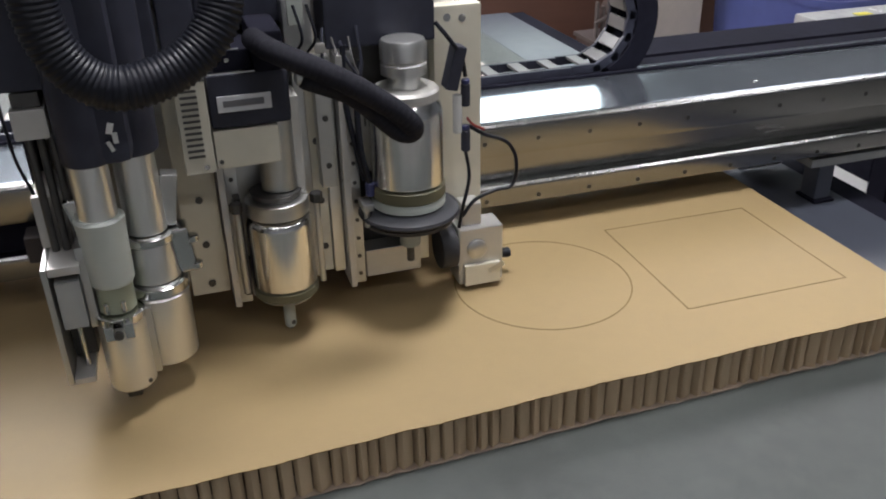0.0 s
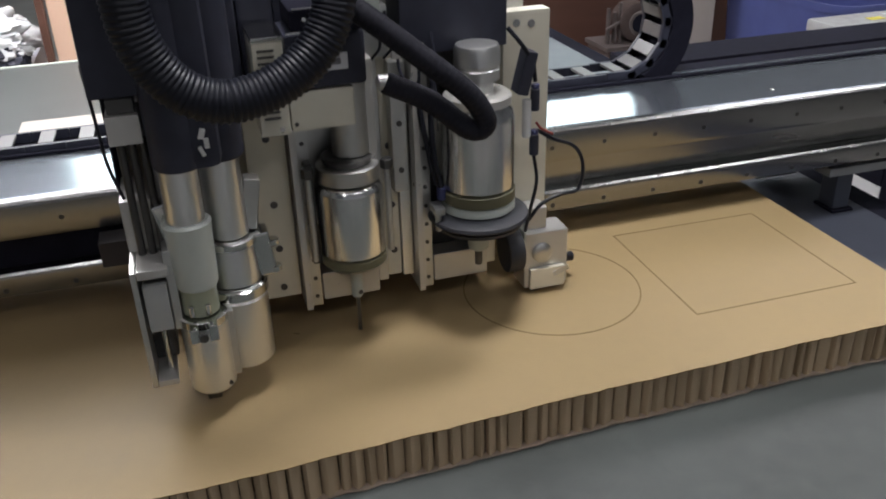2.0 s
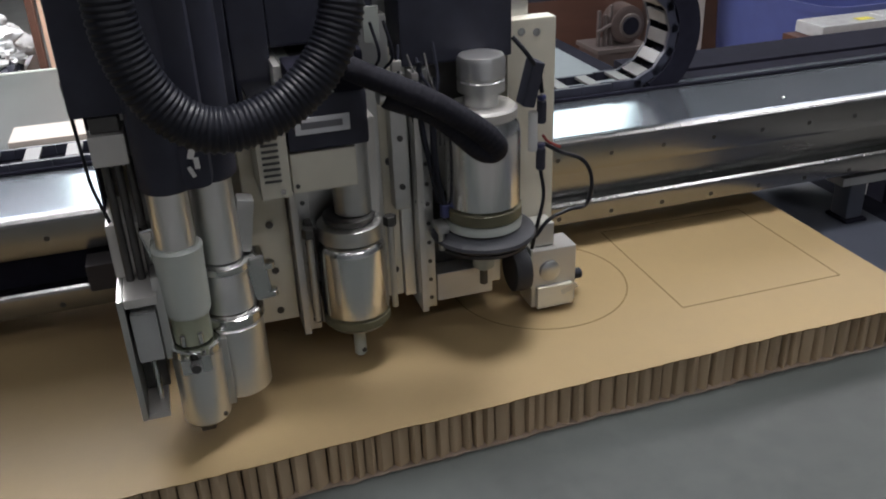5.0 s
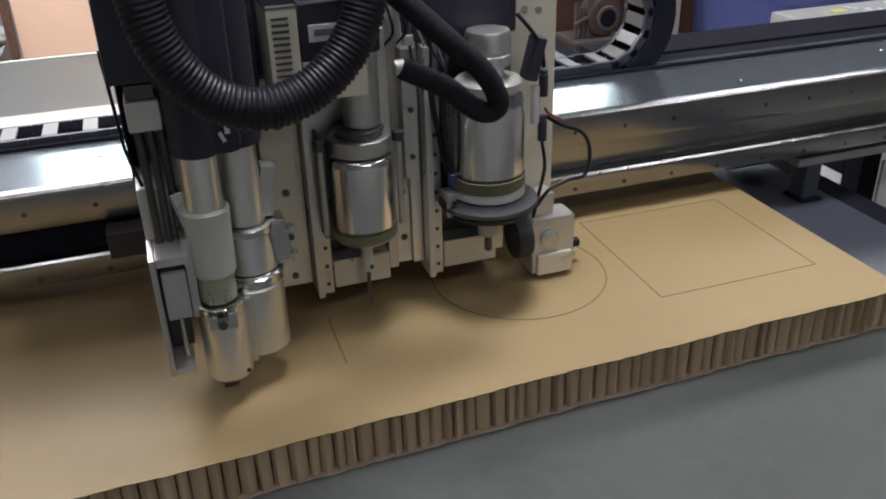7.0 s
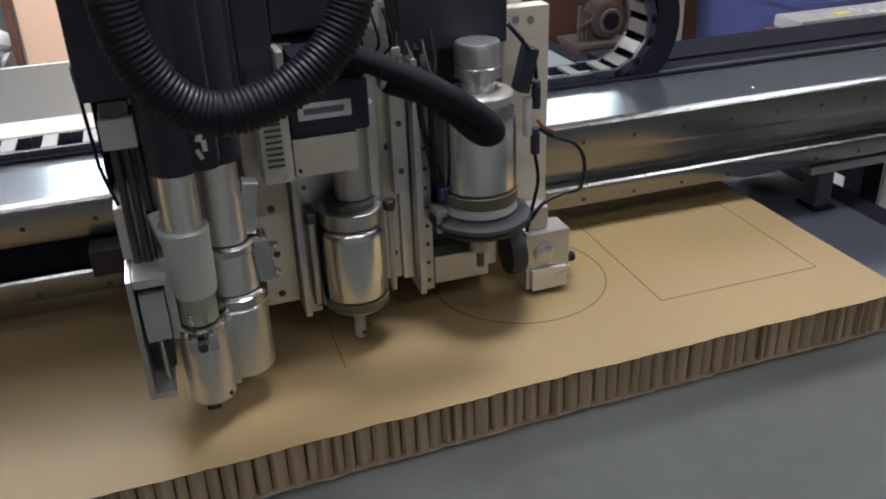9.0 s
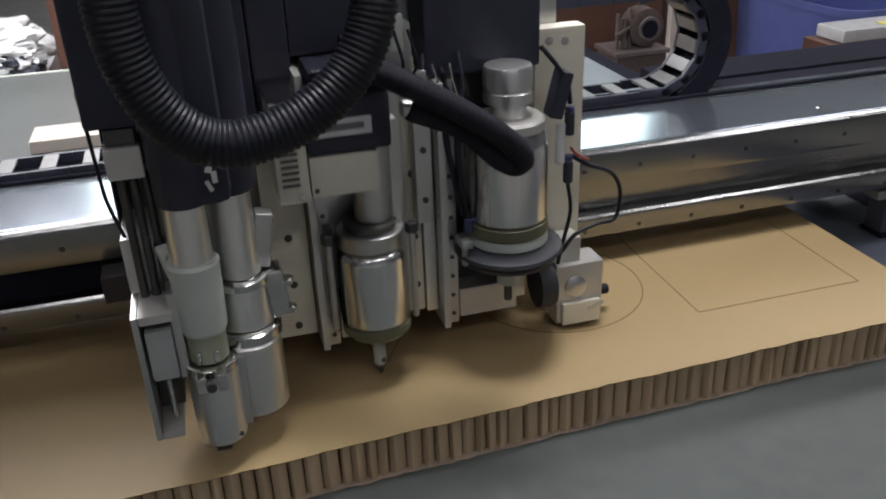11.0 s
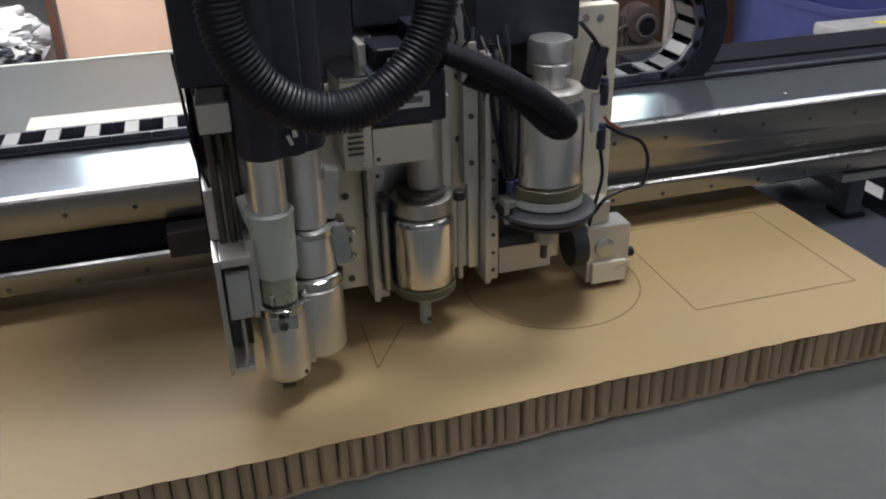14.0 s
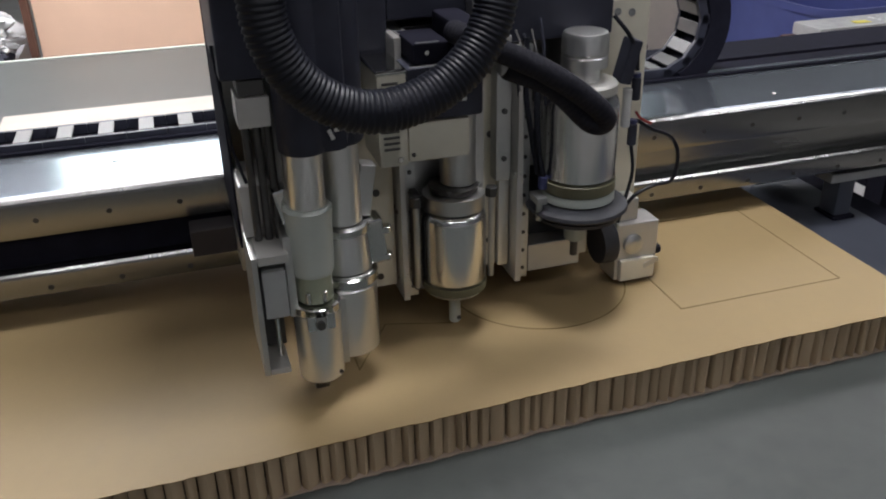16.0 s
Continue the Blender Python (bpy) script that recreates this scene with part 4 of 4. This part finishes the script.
part("shelf", box(1.15, 1.41, 2.49, 2.71, 0.5055, 0.525, 0.003), GREY_BROWN, old)
part("housing", lathe(1.315, 2.53, [(0.06, 0), (0.082, 0.01), (0.085, 0.10), (0.07, 0.115)], 36, None, "Y", 0.612), HUB, old)
part("inlet", lathe(1.32, 2.515, [(0.036, 0), (0.040, 0.006), (0.036, 0.0145)], 28, None, "Y", 0.610), DULL_BLACK, old)
part("inlet_rim", lathe(1.32, 2.520, [(0.050, 0), (0.054, 0.004), (0.050, 0.0095)], 28, None, "Y", 0.610), GREY_BROWN, old)
for k, (x, z) in enumerate(((1.185, 0.62), (1.215, 0.60), (1.24, 0.64))):
    part("strut", box(x - 0.006, x + 0.006, 2.55, 2.57, 0.5255, z + 0.06, 0.002), GREY_BROWN, old)
part("brace", box(1.165, 1.24, 2.535, 2.549, 0.60, 0.612, 0.002, turn=Matrix.Rotation(radians(-25), 4, "Y")), GREY_BROWN, old)
plain("dark_cabinet", box(1.9, 3.4, 3.3, 3.9, 0, 1.2, 0.01), BROWN, "dark brown wooden cabinet", "cabinet", "")
plain("white_carton", box(1.05, 1.9, 1.02, 1.6, 0, 0.52, 0.008), CARD, "white carton standing on the floor", "carton", "")
stool = thing("metal_stand", (0.98, 0.7, 0), "black steel stand with a pale top beside the table", "stand")
part("top_frame", box(0.82, 1.27, 0.50, 0.92, 0.775, 0.80, 0.003), DULL_BLACK, stool)
part("top_sheet", box(0.84, 1.25, 0.54, 0.90, 0.8005, 0.806, 0.002), WRAP, stool, "pale sheet on top")
for lx in (0.846, 1.245):
    for ly in (0.525, 0.895):
        part("leg", box(lx - 0.025, lx + 0.025, ly - 0.025, ly + 0.025, 0, 0.7745, 0.002), DULL_BLACK, stool)
part("side_panel", box(0.8730, 1.24, 0.4915, 0.4985, 0.61, 0.745, 0.002), CARD, stool, "pale side panel")
part("end_panel", box(0.821, 0.827, 0.5505, 0.8695, 0.625, 0.6995, 0.002), CARD, stool, "pale end panel")
part("cross_bar", box(0.82, 0.84, 0.5505, 0.8695, 0.70, 0.774, 0.002), DULL_BLACK, stool)

# ---- flutes of the honeycomb edge ----
FLUTE_MESHES = []
for k in range(12):
    rnd = random.Random(40 + k)
    bm = bmesh.new()
    n = 8
    lean, depth, ridge = rnd.uniform(-0.0009, 0.0009), rnd.uniform(0.0055, 0.0085), rnd.uniform(-0.34, 0.20)
    rows = []
    for j in range(4):
        h = j / 3
        row = []
        for i in range(n + 1):
            u = i / n - 0.5
            y = -depth * (1 - abs(u - ridge) / (0.5 - ridge if u > ridge else 0.5 + ridge)) ** 0.75 + rnd.uniform(-0.0004, 0.0004)
            row.append(bm.verts.new((u * 0.0150 + lean * (h - 0.5), y, 0.0018 + h * (BOARD_Z - TABLE_Z - 0.0032))))
        row.append(bm.verts.new((0.0072, 0.006, row[-1].co.z)))
        row.append(bm.verts.new((-0.0072, 0.006, row[-1].co.z)))
        rows.append(row)
    for a, c in zip(rows, rows[1:]):
        for i in range(n + 3):
            m = (i + 1) % (n + 3)
            bm.faces.new((a[i], a[m], c[m], c[i]))
    bm.faces.new(rows[0][::-1])
    bm.faces.new(rows[-1])
    me = bpy.data.meshes.new("flute")
    bmesh.ops.recalc_face_normals(bm, faces=bm.faces)
    bm.to_mesh(me)
    bm.free()
    shade(me, 24)
    me.materials.append(FLUTE)
    FLUTE_MESHES.append(me)
rnd = random.Random(8)
x = X_L + 0.014
while x < X_R - 0.012:
    ob = new("flute", rnd.choice(FLUTE_MESHES))
    ob.parent = board
    w = rnd.uniform(0.74, 1.28)
    x += 0.0083 * w
    ob.matrix_basis = Matrix.Translation(Vector((x, front_y(x) + 0.0070, TABLE_Z)) - base_of(board)) @ Matrix.Rotation(radians(rnd.uniform(-11, 11)), 4, "Z") @ Matrix.Diagonal((w, rnd.uniform(0.85, 1.15), 1, 1))
    x += 0.0083 * w
for k in range(44):
    ob = new("flute", rnd.choice(FLUTE_MESHES))
    ob.parent = board
    ob.matrix_basis = Matrix.Translation(Vector((X_R - 0.008, -0.08 + k * 0.0225, TABLE_Z)) - base_of(board)) @ Matrix.Rotation(radians(90 + rnd.uniform(-12, 12)), 4, "Z")

# ---- what moves ----
# seconds, travel of the head along the beam, travel of the gantry
TRAVEL = [
    (0.0, 0.0, 0.0), (0.5, -0.008, 0.006), (0.9, -0.008, 0.007), (1.0, -0.0075, 0.006), (1.1, -0.0015, 0.003), (1.2, 0.018, -0.002), (1.3, 0.050, -0.012), (1.4, 0.0755, -0.0195),
    (1.5, 0.0757, -0.0203), (2.0, 0.0757, -0.0203), (2.5, 0.0767, -0.0205), (3.0, 0.0768, -0.0336), (3.5, 0.0764, -0.0481), (4.0, 0.0759, -0.0613), (4.2, 0.0759, -0.067),
    (5.2, 0.0757, -0.098), (6.1, 0.0757, -0.1275), (6.2, 0.078, -0.124), (6.3, 0.089, -0.105), (6.5, 0.1155, -0.0666), (6.7, 0.127, -0.045), (7.0, 0.1290, -0.0405), (7.5, 0.1293, -0.0385),
    (8.0, 0.1272, -0.0418), (8.5, 0.1166, -0.0545), (9.0, 0.1082, -0.0690), (10.0, 0.0925, -0.0965), (11.1, 0.0745, -0.1270), (11.3, 0.0742, -0.1265), (11.4, 0.0748, -0.121),
    (11.5, 0.0771, -0.1104), (11.7, 0.108, -0.068), (11.85, 0.128, -0.0395), (12.0, 0.1300, -0.0376), (12.5, 0.1298, -0.0378), (13.0, 0.1302, -0.0382), (13.5, 0.1418, -0.0434),
    (14.0, 0.1570, -0.0478), (14.5, 0.1716, -0.0519), (15.0, 0.1868, -0.0563), (15.5, 0.2016, -0.0600), (16.0, 0.2159, -0.0634)]
# seconds, lift of the knife
LIFT = [(0.0, 0.002), (0.4, 0.003), (0.5, 0.009), (0.75, 0.055), (1.0, 0.099), (1.3, 0.1025), (1.5, 0.1023), (1.7, 0.085), (2.0, 0.052), (2.3, 0.018), (2.5, 0.004), (2.7, 0.001), (4.2, 0.001),
        (5.9, 0.001), (6.1, 0.045), (6.3, 0.093), (6.5, 0.1005), (6.7, 0.096), (7.0, 0.0705), (7.5, 0.0195), (7.8, 0.002), (8.0, 0.0), (9.2, 0.0), (10.9, 0.0), (11.1, 0.035), (11.3, 0.088),
        (11.5, 0.1205), (11.7, 0.118), (12.0, 0.0925), (12.5, 0.0415), (12.8, 0.008), (13.0, 0.0), (16.0, 0.0)]


def motions():
    hb, gb, cb, bb = (Vector(o.location) for o in (head, gantry, chain, bend))
    walk(head, [(t, pose(hb.x + x, hb.y + y, hb.z)) for t, x, y in TRAVEL])
    walk(gantry, [(t, pose(gb.x, gb.y + y, gb.z)) for t, x, y in TRAVEL])
    walk(chain, [(t, pose(cb.x, cb.y + y, cb.z)) for t, x, y in TRAVEL])
    walk(bend, [(t, pose(bb.x + x * 0.53, bb.y + y, bb.z)) for t, x, y in TRAVEL])
    walk(KNIFE, [(t, pose(0, 0, z)) for t, z in LIFT])
    lines = [(t, bow_line(bow)) for t, bow in BOWS]
    for i, ob in enumerate(HOSE_RIBS):
        walk(ob, [(t, laid(*along(line, (i + 0.5) * RIB_PITCH), hb)) for t, line in lines])
    runs = [(t, smooth_path(sleeve_line(z), len(SLEEVE_PIECES))[0]) for t, z in LIFT]
    for i, ob in enumerate(SLEEVE_PIECES):
        walk(ob, [(t, laid(run[i].lerp(run[i + 1], 0.5), (run[i + 1] - run[i]).normalized(), hb)) for t, run in runs])
    for ob, t in STROKE_PIECES:
        rows = [(0.0, pose(0, 0, -0.002)), (max(0.05, t - 0.1), pose(0, 0, -0.002)), (max(0.1, t), pose(0, 0, 0)), (16.0, pose(0, 0, 0))]
        if t >= 15.95:
            rows = rows[:2] + [(16.0, pose(0, 0, 0))]
        walk(ob, rows)


motions()
